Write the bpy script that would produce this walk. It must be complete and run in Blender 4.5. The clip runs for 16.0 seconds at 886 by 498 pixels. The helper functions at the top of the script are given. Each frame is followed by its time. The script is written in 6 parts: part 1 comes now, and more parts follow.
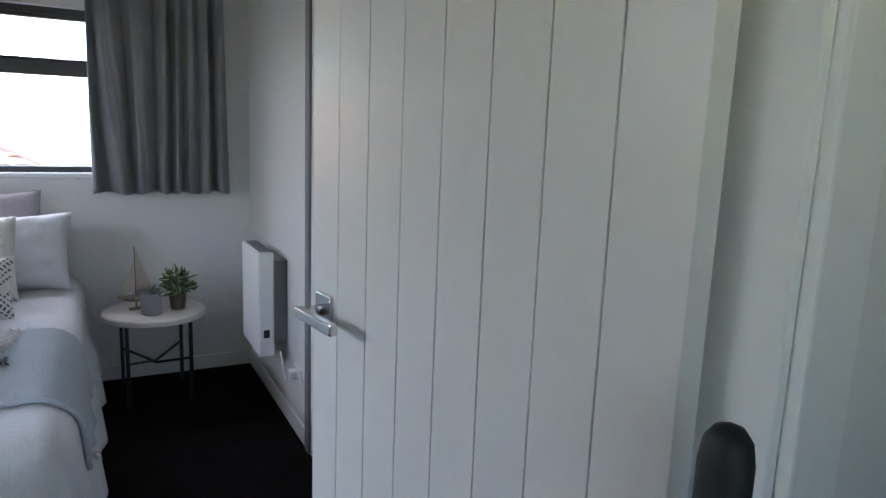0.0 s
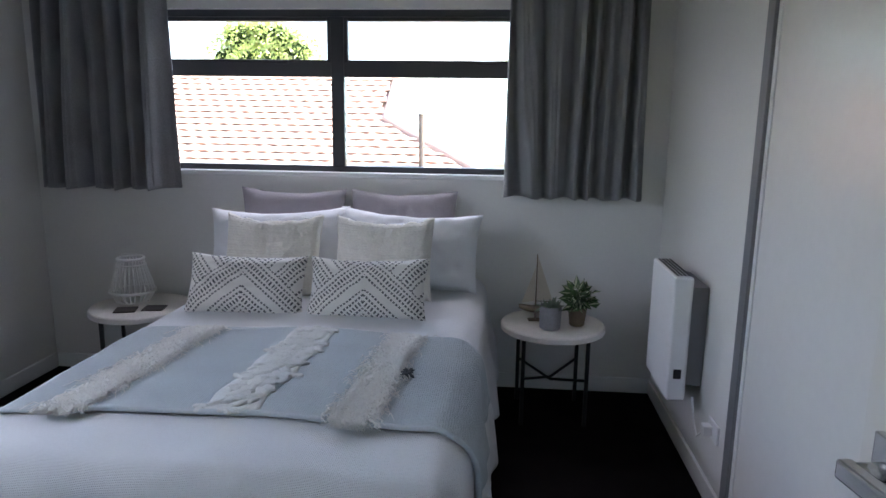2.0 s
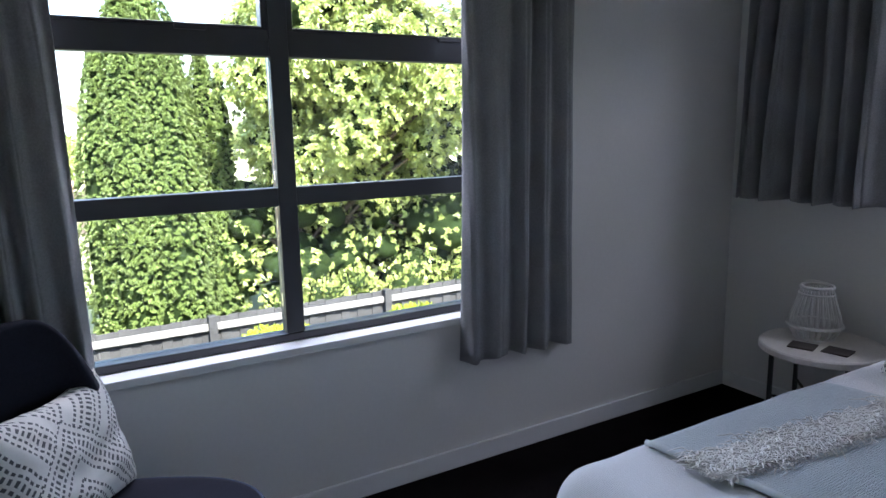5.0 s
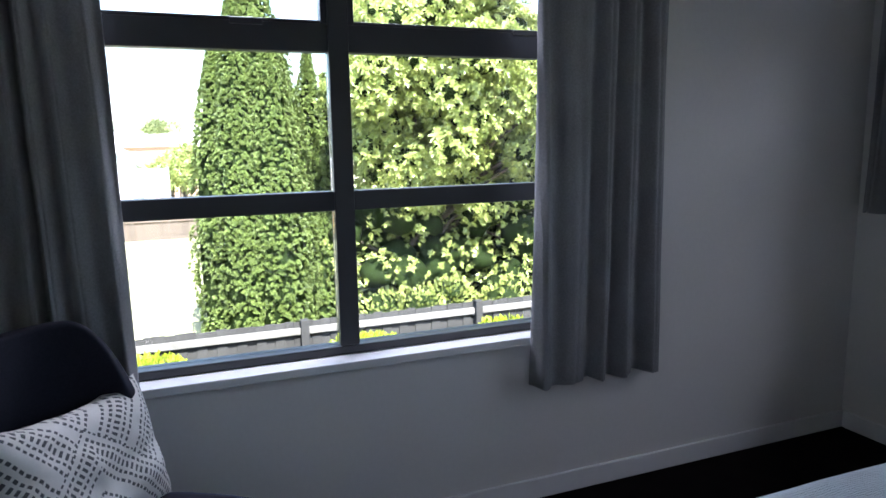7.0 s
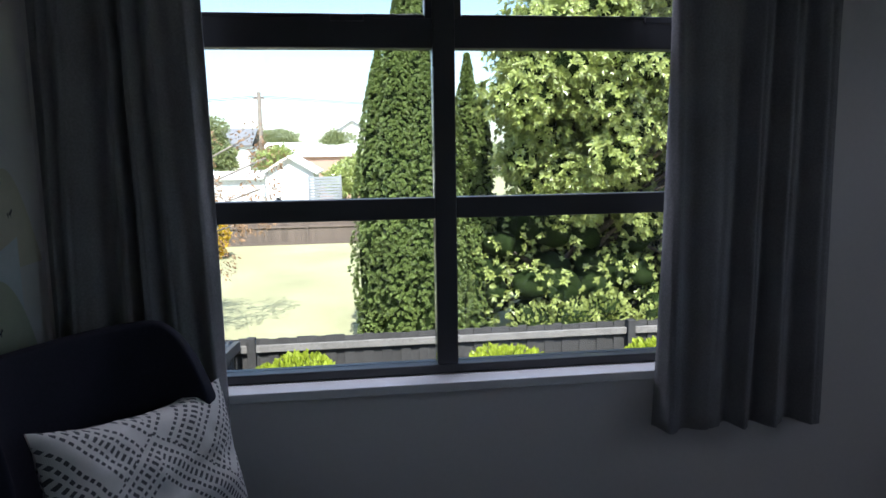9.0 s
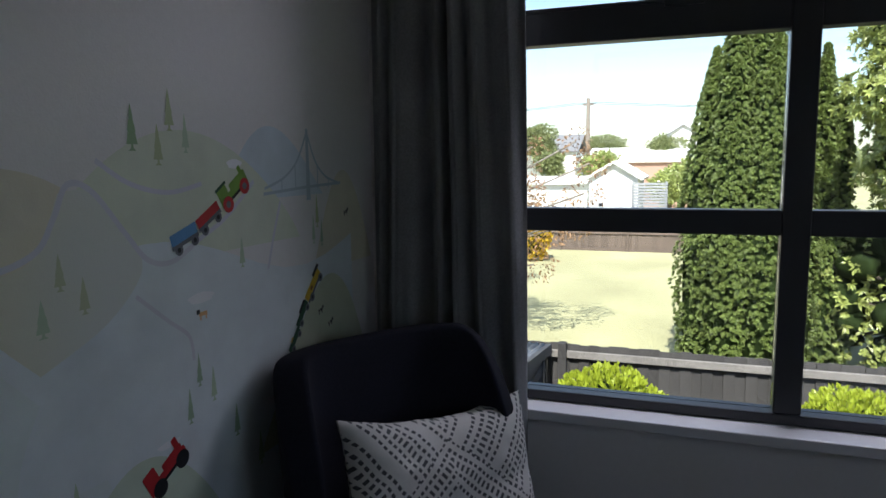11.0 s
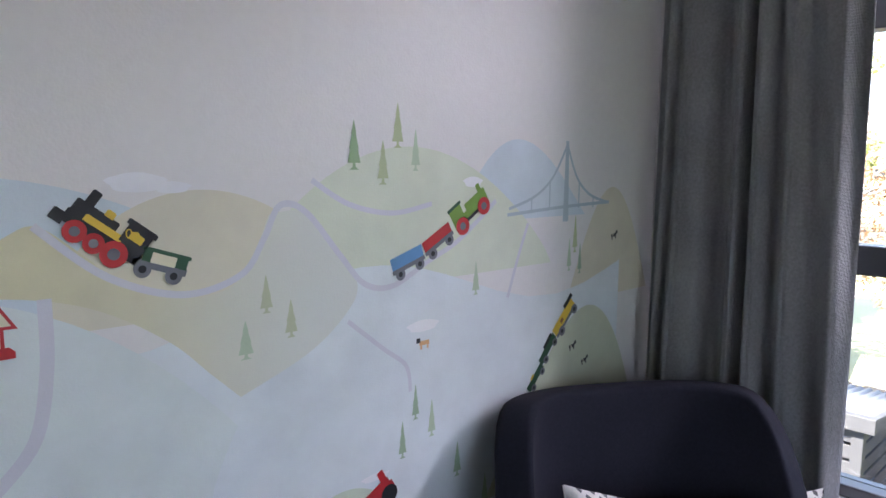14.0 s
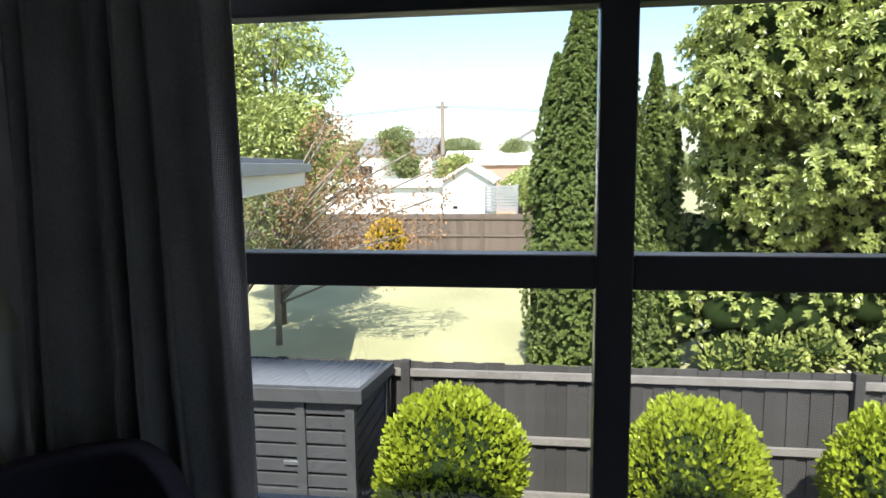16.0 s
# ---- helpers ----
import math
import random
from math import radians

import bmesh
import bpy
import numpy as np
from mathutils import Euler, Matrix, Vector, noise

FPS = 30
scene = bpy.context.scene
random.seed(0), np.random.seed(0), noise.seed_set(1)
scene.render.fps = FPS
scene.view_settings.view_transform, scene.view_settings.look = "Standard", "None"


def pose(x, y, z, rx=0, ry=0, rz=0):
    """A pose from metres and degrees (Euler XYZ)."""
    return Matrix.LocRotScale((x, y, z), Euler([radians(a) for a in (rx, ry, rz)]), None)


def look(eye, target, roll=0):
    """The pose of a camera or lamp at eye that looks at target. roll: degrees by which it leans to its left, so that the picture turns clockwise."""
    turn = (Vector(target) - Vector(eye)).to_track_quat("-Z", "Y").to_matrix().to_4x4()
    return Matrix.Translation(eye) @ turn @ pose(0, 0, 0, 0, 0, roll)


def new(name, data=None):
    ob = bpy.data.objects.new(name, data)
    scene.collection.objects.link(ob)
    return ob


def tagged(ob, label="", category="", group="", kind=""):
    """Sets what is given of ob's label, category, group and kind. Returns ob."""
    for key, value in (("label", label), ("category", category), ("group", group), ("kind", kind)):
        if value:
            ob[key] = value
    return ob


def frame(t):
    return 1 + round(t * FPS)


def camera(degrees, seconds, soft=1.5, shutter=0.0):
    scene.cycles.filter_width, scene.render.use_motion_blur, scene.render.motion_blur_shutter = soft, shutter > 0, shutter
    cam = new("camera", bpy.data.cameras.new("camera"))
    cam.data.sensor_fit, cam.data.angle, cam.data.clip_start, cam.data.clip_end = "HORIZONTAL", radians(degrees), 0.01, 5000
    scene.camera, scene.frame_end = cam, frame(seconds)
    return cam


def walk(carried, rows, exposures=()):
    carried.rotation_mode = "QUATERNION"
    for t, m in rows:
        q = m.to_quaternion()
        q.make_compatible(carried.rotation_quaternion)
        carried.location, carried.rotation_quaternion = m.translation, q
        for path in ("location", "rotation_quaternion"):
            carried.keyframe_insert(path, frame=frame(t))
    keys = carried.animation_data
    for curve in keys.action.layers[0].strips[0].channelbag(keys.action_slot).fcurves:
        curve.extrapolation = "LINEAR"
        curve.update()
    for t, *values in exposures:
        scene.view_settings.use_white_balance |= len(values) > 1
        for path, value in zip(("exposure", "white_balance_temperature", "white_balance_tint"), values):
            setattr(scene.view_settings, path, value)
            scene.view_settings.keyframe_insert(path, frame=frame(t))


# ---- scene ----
cam = camera(66.9, 16.0)
PATH = [
    (0, (2.578, -0.448, 1.461), (3.495, 1.295, 1.112), 2.2),
    (0.5, (2.631, -0.341, 1.44), (3.212, 1.54, 1.085), 2.0),
    (1, (2.628, -0.151, 1.439), (3.033, 1.774, 1.077), 1.8),
    (1.5, (2.569, -0.032, 1.445), (2.871, 1.911, 1.077), 1.8),
    (2, (2.558, 0.071, 1.456), (2.393, 2.028, 1.073), 0.8),
    (2.5, (2.585, 0.182, 1.476), (1.833, 1.995, 1.091), -0.0),
    (3, (2.529, 0.233, 1.444), (1.368, 1.818, 1.071), -0.5),
    (3.5, (2.405, 0.285, 1.445), (1.197, 1.834, 1.072), -0.2),
    (4, (2.343, 0.277, 1.436), (0.958, 1.675, 1.077), -0.4),
    (4.5, (2.328, 0.372, 1.447), (0.738, 1.531, 1.089), -1.0),
    (7, (2.176, 0.678, 1.407), (0.337, 1.398, 1.087), -1.0),
    (7.5, (2.224, 0.829, 1.4), (0.312, 1.332, 1.1), -1.6),
    (8, (2.197, 0.928, 1.338), (0.238, 1.221, 1.057), -1.2),
    (8.5, (2.093, 0.955, 1.362), (0.134, 1.242, 1.077), -1.1),
    (9, (2.025, 0.916, 1.379), (0.062, 1.172, 1.098), -0.9),
    (9.5, (1.979, 0.904, 1.375), (0.0, 0.798, 1.106), -0.4),
    (11.8, (1.824, 0.925, 1.372), (0.05, 0.034, 1.13), -0.8),
    (12, (1.827, 0.908, 1.383), (0.113, -0.095, 1.145), -0.7),
    (12.5, (1.772, 0.969, 1.387), (0.401, -0.469, 1.163), -0.6),
    (13, (1.7, 1.054, 1.412), (0.564, -0.574, 1.171), -0.1),
    (13.5, (1.622, 1.057, 1.405), (0.496, -0.578, 1.165), -0.0),
    (14, (1.579, 0.94, 1.411), (0.231, -0.515, 1.16), 0.4),
    (14.5, (1.519, 0.881, 1.394), (-0.126, -0.23, 1.152), -0.1),
    (15, (1.357, 0.899, 1.391), (-0.465, 0.112, 1.141), -0.4),
    (15.5, (1.201, 0.986, 1.389), (-0.717, 0.476, 1.138), -1.0),
    (16, (1.206, 1.049, 1.415), (-0.76, 0.781, 1.164), -0.6),
]
EXPOSURES = [(0, 3.4, 6250, 10), (1.5, 3.4, 6250, 10), (2.0, 3.05, 6250, 10), (2.5, 2.5, 6000, 10), (3.5, 2.5, 6000, 10), (4.5, 2.7, 6000, 10), (7.0, 2.45, 6000, 10), (8.0, 1.9, 6000, 10), (9.5, 1.0, 6000, 10), (11.8, 1.0, 6500, 12), (12.0, 1.45, 6500, 14), (12.5, 2.55, 6500, 16), (13.0, 3.05, 6500, 18), (14.0, 3.2, 6500, 18), (14.5, 2.95, 6500, 16), (15.0, 2.3, 6500, 13), (15.5, 1.2, 6500, 10), (16.0, 1.05, 6500, 10)]
walk(cam, [(t, look(eye, target, roll)) for t, eye, target, roll in PATH], EXPOSURES)


# ---- light ----
world = bpy.data.worlds.new("sky")
scene.world = world
world.use_nodes = True
wn = world.node_tree.nodes
sky = wn.new("ShaderNodeTexSky")
sky.sky_type, sky.sun_disc = "NISHITA", False
SUN_FROM = Vector((0.92, 0.03, 1.08)).normalized()
sky.sun_elevation = math.asin(SUN_FROM.z)
sky.sun_rotation = math.atan2(SUN_FROM.x, SUN_FROM.y)
wn["Background"].inputs["Strength"].default_value = 0.15
world.node_tree.links.new(sky.outputs["Color"], wn["Background"].inputs["Color"])
sun = new("sun", bpy.data.lights.new("sun", "SUN"))
sun.data.energy, sun.data.angle, sun.data.color = 5.0, radians(0.5), (1.0, 0.95, 0.86)
sun.matrix_world = look(SUN_FROM * 30, (0, 0, 0))


# the sky's light at the two windows, from outside and above their heads
for nm, eye, aim, size, watts in (("window_skylight_west", (-0.62, 1.2, 2.22), (1.3, 1.8, 0.7), (1.9, 0.5), 12), ("window_skylight_north", (1.7, 4.15, 2.22), (1.7, 1.6, 0.75), (2.1, 0.45), 6.2)):
    lamp = new(nm, bpy.data.lights.new(nm, "AREA"))
    lamp.data.shape, lamp.data.size, lamp.data.size_y = "RECTANGLE", *size
    lamp.data.energy, lamp.data.color = watts, (0.89, 0.875, 1.05)
    lamp.matrix_world = look(eye, aim)


# ---- materials ----
def mat(name, color, rough=0.6, vary=0.12, grain=40.0, stain=3.0, bump=0.0, metal=0.0, bump_scale=None, island=0.0, random_ob=0.0, spec=0.5, sheen=0.0, trans=0.0, coat=0.0):
    """A surface with fine grain, broad uneven tone and a fine relief."""
    m = bpy.data.materials.new(name)
    m.use_nodes = True
    nt = m.node_tree
    n, l = nt.nodes, nt.links
    b = n["Principled BSDF"]
    b.inputs["Roughness"].default_value, b.inputs["Metallic"].default_value = rough, metal
    b.inputs["Specular IOR Level"].default_value = spec
    b.inputs["Sheen Weight"].default_value = sheen
    b.inputs["Coat Weight"].default_value = coat
    co = n.new("ShaderNodeTexCoord")
    fine, broad = n.new("ShaderNodeTexNoise"), n.new("ShaderNodeTexNoise")
    fine.inputs["Scale"].default_value, broad.inputs["Scale"].default_value = grain, stain
    fine.inputs["Detail"].default_value, broad.inputs["Detail"].default_value = 4, 5
    for t in (fine, broad):
        l.new(co.outputs["Object"], t.inputs["Vector"])
    add = n.new("ShaderNodeMath")
    l.new(fine.outputs["Fac"], add.inputs[0])
    l.new(broad.outputs["Fac"], add.inputs[1])
    last = add
    for on, socket, kind in ((island, "Random Per Island", "ShaderNodeNewGeometry"), (random_ob, "Random", "ShaderNodeObjectInfo")):
        if on:
            src, ma = n.new(kind), n.new("ShaderNodeMath")
            ma.operation = "MULTIPLY_ADD"
            l.new(src.outputs[socket], ma.inputs[0])
            ma.inputs[1].default_value = on
            l.new(last.outputs[0], ma.inputs[2])
            last = ma
    extra = (island + random_ob) / 2
    ramp = n.new("ShaderNodeMapRange")
    ramp.inputs["From Min"].default_value, ramp.inputs["From Max"].default_value = 0.6, 1.4 + 2 * extra
    ramp.inputs["To Min"].default_value, ramp.inputs["To Max"].default_value = 1 - vary, 1 + vary
    l.new(last.outputs[0], ramp.inputs["Value"])
    mix = n.new("ShaderNodeVectorMath")
    mix.operation = "SCALE"
    mix.inputs[0].default_value = color
    l.new(ramp.outputs["Result"], mix.inputs["Scale"])
    l.new(mix.outputs["Vector"], b.inputs["Base Color"])
    if bump:
        bp, bt = n.new("ShaderNodeBump"), n.new("ShaderNodeTexNoise")
        bt.inputs["Scale"].default_value, bt.inputs["Detail"].default_value = bump_scale or grain * 2, 3
        l.new(co.outputs["Object"], bt.inputs["Vector"])
        bp.inputs["Strength"].default_value, bp.inputs["Distance"].default_value = bump, 0.01
        l.new(bt.outputs["Fac"], bp.inputs["Height"])
        l.new(bp.outputs["Normal"], b.inputs["Normal"])
    if trans:
        tr, mx = n.new("ShaderNodeBsdfTranslucent"), n.new("ShaderNodeMixShader")
        l.new(mix.outputs["Vector"], tr.inputs["Color"])
        mx.inputs["Fac"].default_value = trans
        l.new(b.outputs["BSDF"], mx.inputs[1])
        l.new(tr.outputs["BSDF"], mx.inputs[2])
        l.new(mx.outputs["Shader"], n["Material Output"].inputs["Surface"])
    return m


def fabric(name, color, scale=900.0, rough=0.9, vary=0.1, bump=0.4, ribs=0.0, axis="X", trans=0.0):
    """Woven cloth: crossing threads in colour and relief; ribs adds broader raised bands."""
    m = mat(name, color, rough, vary, 160, 5, 0, sheen=0.15, spec=0.2, trans=trans)
    n, l = m.node_tree.nodes, m.node_tree.links
    b = n["Principled BSDF"]
    uv = n.new("ShaderNodeTexCoord")
    h = None
    for k, ax in enumerate(("X", "Y")):
        w = n.new("ShaderNodeTexWave")
        w.bands_direction = ax
        w.inputs["Scale"].default_value = (ribs if ribs and ax == axis else scale) / 6.28
        w.inputs["Distortion"].default_value = 1.5
        w.inputs["Detail"].default_value = 1
        l.new(uv.outputs["UV"], w.inputs["Vector"])
        if h is None:
            h = w
        else:
            a = n.new("ShaderNodeMath")
            a.operation = "ADD"
            l.new(h.outputs["Fac"], a.inputs[0])
            l.new(w.outputs["Fac"], a.inputs[1])
            h = a
    bp = n.new("ShaderNodeBump")
    bp.inputs["Strength"].default_value, bp.inputs["Distance"].default_value = bump, 0.004
    l.new(h.outputs[0], bp.inputs["Height"])
    l.new(bp.outputs["Normal"], b.inputs["Normal"])
    return m


def glass_pane():
    m = bpy.data.materials.new("window_glass")
    m.use_nodes = True
    n, l = m.node_tree.nodes, m.node_tree.links
    n.remove(n["Principled BSDF"])
    tr, gl, mx, fr = (n.new(k) for k in ("ShaderNodeBsdfTransparent", "ShaderNodeBsdfGlossy", "ShaderNodeMixShader", "ShaderNodeFresnel"))
    tr.inputs["Color"].default_value = (0.95, 0.97, 0.96, 1)
    gl.inputs["Roughness"].default_value = 0.0
    fr.inputs["IOR"].default_value = 1.5
    l.new(fr.outputs["Fac"], mx.inputs["Fac"])
    l.new(tr.outputs["BSDF"], mx.inputs[1])
    l.new(gl.outputs["BSDF"], mx.inputs[2])
    l.new(mx.outputs["Shader"], n["Material Output"].inputs["Surface"])
    return m


WALL = mat("wall_paint", (0.74, 0.73, 0.705), 0.55, 0.03, 60, 1.5, 0.06, bump_scale=220)
TRIM = mat("trim_paint", (0.80, 0.80, 0.79), 0.35, 0.03, 30, 2, 0.03, bump_scale=120)
CEIL = mat("ceiling_paint", (0.76, 0.76, 0.74), 0.8, 0.03, 60, 2, 0.05)
DOORP = mat("door_paint", (0.73, 0.71, 0.69), 0.32, 0.03, 25, 2, 0.04, bump_scale=90)
CARPET = mat("carpet", (0.013, 0.0105, 0.011), 1.0, 0.5, 500, 6, 0.9, bump_scale=700, spec=0.04)
ALU = mat("dark_aluminium", (0.045, 0.047, 0.052), 0.42, 0.1, 200, 4, 0.03, metal=0.0)
GREYTRIM = mat("grey_metal_trim", (0.22, 0.22, 0.23), 0.4, 0.06, 60, 4, metal=0.3)
GLASS = glass_pane()
CURT = fabric("curtain_linen", (0.29, 0.292, 0.298), 700, 0.92, 0.24, 0.5)
SHEET = fabric("white_cotton", (0.80, 0.81, 0.83), 900, 0.85, 0.04, 0.2)
DUVET = fabric("waffle_cotton", (0.74, 0.75, 0.76), 560, 0.9, 0.05, 0.55, ribs=420)
THROW = fabric("pale_blue_throw", (0.49, 0.535, 0.55), 420, 0.95, 0.12, 0.7, ribs=300)
TUFT = mat("cream_wool", (0.74, 0.73, 0.69), 0.95, 0.08, 120, 8, 0.2, spec=0.15, island=0.5, sheen=0.2)
PANEL = mat("cream_woven_panel", (0.61, 0.615, 0.59), 0.95, 0.12, 160, 12, 0.5, spec=0.15, sheen=0.2)
TASSEL = mat("charcoal_wool", (0.10, 0.11, 0.12), 0.95, 0.2, 120, 8, 0.4, spec=0.15)
GREYLIN = fabric("mauve_grey_linen", (0.37, 0.34, 0.36), 700, 0.92, 0.12, 0.5)
NAVY = fabric("navy_upholstery", (0.017, 0.018, 0.027), 800, 0.95, 0.25, 0.5)
NAVY.node_tree.nodes["Principled BSDF"].inputs["Sheen Weight"].default_value = 0.0
PIPING = mat("navy_piping", (0.02, 0.035, 0.07), 0.6, 0.2, 80, 8)
BLACK = mat("black_metal", (0.018, 0.018, 0.019), 0.45, 0.2, 120, 8, 0.05, metal=0.2)
TABLETOP = mat("white_terrazzo", (0.72, 0.68, 0.63), 0.45, 0.10, 90, 12, 0.03)
HEATER = mat("heater_enamel", (0.80, 0.80, 0.80), 0.3, 0.02, 40, 3)
DARKSLOT = mat("dark_slot", (0.01, 0.01, 0.012), 0.5, 0.1)
CHROME = mat("satin_chrome", (0.62, 0.62, 0.63), 0.22, 0.04, 200, 6, metal=1.0)
CONCRETE = mat("concrete_pot", (0.27, 0.27, 0.29), 0.85, 0.12, 90, 12, 0.3)
WICKER = mat("woven_basket", (0.16, 0.12, 0.08), 0.85, 0.3, 160, 12, 0.5)
WOOD = mat("sailboat_wood", (0.20, 0.15, 0.10), 0.6, 0.25, 60, 8, 0.2)
SAIL = mat("sail_cloth", (0.60, 0.54, 0.45), 0.9, 0.1, 120, 8, trans=0.2)
WHITEWOOD = mat("white_cane", (0.78, 0.77, 0.74), 0.5, 0.06, 60, 6)
SLATE = mat("dark_coaster", (0.05, 0.04, 0.035), 0.6, 0.2, 60, 8, 0.1)
LEAF_IN = mat("house_plant_leaf", (0.055, 0.115, 0.035), 0.45, 0.5, 60, 9, island=1.0, trans=0.15)
LEAF_STRIPE = mat("cream_leaf_stripe", (0.62, 0.66, 0.45), 0.5, 0.2, 60, 9)
SUCC = mat("grey_green_succulent", (0.20, 0.24, 0.17), 0.6, 0.3, 60, 9, island=0.6)
SOIL = mat("potting_soil", (0.03, 0.022, 0.015), 1.0, 0.4, 120, 20, 0.6)
PLASTIC = mat("white_plastic", (0.75, 0.75, 0.75), 0.35, 0.03)
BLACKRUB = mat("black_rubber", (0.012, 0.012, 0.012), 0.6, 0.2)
# outdoors
GRASS = mat("dry_lawn", (0.40, 0.385, 0.225), 1.0, 0.35, 14, 0.35, 0.5, bump_scale=40, spec=0.1)
YARD = mat("yard_ground", (0.16, 0.14, 0.11), 0.95, 0.3, 20, 1.2, 0.5)
FENCE = mat("black_stained_wood", (0.055, 0.052, 0.052), 0.75, 0.35, 18, 3, 0.4, random_ob=0.6, spec=0.3)
RAIL = mat("weathered_rail", (0.20, 0.185, 0.175), 0.8, 0.3, 25, 3, 0.4)
OLDFENCE = mat("weathered_brown_fence", (0.13, 0.10, 0.085), 0.9, 0.35, 12, 2, 0.3, random_ob=0.8)
CONIFER = mat("conifer_foliage", (0.155, 0.205, 0.055), 0.5, 0.5, 6, 0.9, island=1.1, trans=0.15)
BROAD = mat("broad_leaf", (0.35, 0.40, 0.12), 0.33, 0.45, 6, 0.7, island=1.0, trans=0.2, spec=0.8)
LIME = mat("lime_shrub_leaf", (0.30, 0.36, 0.03), 0.4, 0.4, 8, 2, island=1.0, trans=0.25)
# near-black solid cores stand in for the shade deep inside foliage
CORE = mat("shade_core", (0.018, 0.028, 0.010), 1.0, 0.5, 6, 1.5, 0.5, spec=0.0)
BARK = mat("bark", (0.12, 0.095, 0.075), 0.95, 0.35, 25, 4, 0.8)
PALEBARK = mat("pale_bark", (0.24, 0.21, 0.18), 0.95, 0.3, 25, 4, 0.6)
RUSTLEAF = mat("rust_leaf", (0.33, 0.20, 0.11), 0.7, 0.4, 8, 2, island=1.0, trans=0.25)
OLIVELEAF = mat("olive_leaf", (0.22, 0.25, 0.10), 0.6, 0.4, 8, 2, island=1.0, trans=0.25)
YELLOWLEAF = mat("yellow_leaf", (0.60, 0.40, 0.03), 0.6, 0.3, 8, 2, island=0.8, trans=0.2)
TILE = mat("terracotta_tile", (0.50, 0.33, 0.27), 0.8, 0.25, 30, 2, 0.3, island=0.8)
WHITEWALL = mat("white_cladding", (0.80, 0.80, 0.78), 0.7, 0.05, 10, 1)
GREYROOF = mat("grey_roof", (0.22, 0.22, 0.23), 0.7, 0.15, 10, 1)
GREENROOF = mat("pale_green_iron", (0.52, 0.60, 0.55), 0.5, 0.08, 10, 1)
IRON = mat("grey_iron_gutter", (0.30, 0.31, 0.33), 0.5, 0.1, 20, 2)
POLYROOF = mat("translucent_corrugated", (0.13, 0.14, 0.165), 0.6, 0.2, 20, 3, spec=0.3)
SLATS = mat("charcoal_slats", (0.06, 0.06, 0.065), 0.6, 0.2, 30, 3, 0.1)
GALV = mat("galvanised_hinge", (0.62, 0.63, 0.64), 0.35, 0.1, metal=0.9)
POLEW = mat("grey_pole_wood", (0.26, 0.22, 0.19), 0.9, 0.2, 20, 3)
PINKBRICK = mat("pinkish_brick", (0.45, 0.28, 0.22), 0.9, 0.15, 20, 2)


# ---- building helpers ----
def empty(name, label, category, at=(0, 0, 0), rz=0.0, group="", kind=""):
    ob = new(name)
    ob.matrix_world = pose(*at, 0, 0, rz)
    return tagged(ob, label, category, group, kind)


def link_mesh(name, me, material, parent=None, label="", smooth=False):
    if isinstance(material, (list, tuple)):
        for m in material:
            me.materials.append(m)
    elif material:
        me.materials.append(material)
    if smooth:
        me.polygons.foreach_set("use_smooth", [True] * len(me.polygons))
    ob = new(name, me)
    ob.parent = parent
    if label:
        tagged(ob, label)
    return ob


def part(name, bm, material, parent=None, label="", smooth=False):
    """Links a bmesh as one mesh object under a thing or a part."""
    me = bpy.data.meshes.new(name)
    bm.normal_update()
    bm.to_mesh(me)
    bm.free()
    return link_mesh(name, me, material, parent, label, smooth)


def thing(name, bm, material, label, category, group="", kind="", smooth=False):
    return tagged(part(name, bm, material, None, "", smooth), label, category, group, kind)


def box(lo, hi, bevel=0.0, bm=None, m=None):
    own = bm is None
    bm = bm or bmesh.new()
    lo, hi = Vector(lo), Vector(hi)
    geo = bmesh.ops.create_cube(bm, size=1, matrix=Matrix.Translation((lo + hi) / 2) @ Matrix.Diagonal((*(hi - lo), 1)))
    if bevel:
        es = list({e for v in geo["verts"] for e in v.link_edges})
        r = bmesh.ops.bevel(bm, geom=es, offset=bevel, segments=2, profile=0.5, affect="EDGES")
    if m is not None and own:
        bmesh.ops.transform(bm, matrix=m, verts=bm.verts)
    return bm


def tube(points, radii, bm=None, sides=8, cap=True):
    bm = bm or bmesh.new()
    pts = [Vector(p) for p in points]
    radii = radii if isinstance(radii, (list, tuple)) else [radii] * len(pts)
    rings = []
    side = None
    for i, p in enumerate(pts):
        d = (pts[min(i + 1, len(pts) - 1)] - pts[max(i - 1, 0)]).normalized()
        if side is None:
            side = d.orthogonal().normalized()
        side = (side - d * side.dot(d)).normalized()
        up = d.cross(side)
        rings.append([bm.verts.new(p + (side * math.cos(a) + up * math.sin(a)) * radii[i]) for a in (2 * math.pi * k / sides for k in range(sides))])
    for a, b in zip(rings, rings[1:]):
        for k in range(sides):
            bm.faces.new((a[k], a[(k + 1) % sides], b[(k + 1) % sides], b[k]))
    if cap:
        bm.faces.new(rings[0][::-1])
        bm.faces.new(rings[-1])
    return bm


def lathe(profile, at=(0, 0, 0), bm=None, sides=32):
    """A solid of revolution from (radius, height) pairs."""
    bm = bm or bmesh.new()
    rings = [[bm.verts.new((at[0] + r * math.cos(a), at[1] + r * math.sin(a), at[2] + z)) for a in (2 * math.pi * k / sides for k in range(sides))] for r, z in profile]
    for a, b in zip(rings, rings[1:]):
        for k in range(sides):
            bm.faces.new((a[k], a[(k + 1) % sides], b[(k + 1) % sides], b[k]))
    bm.faces.new(rings[0][::-1])
    bm.faces.new(rings[-1])
    return bm


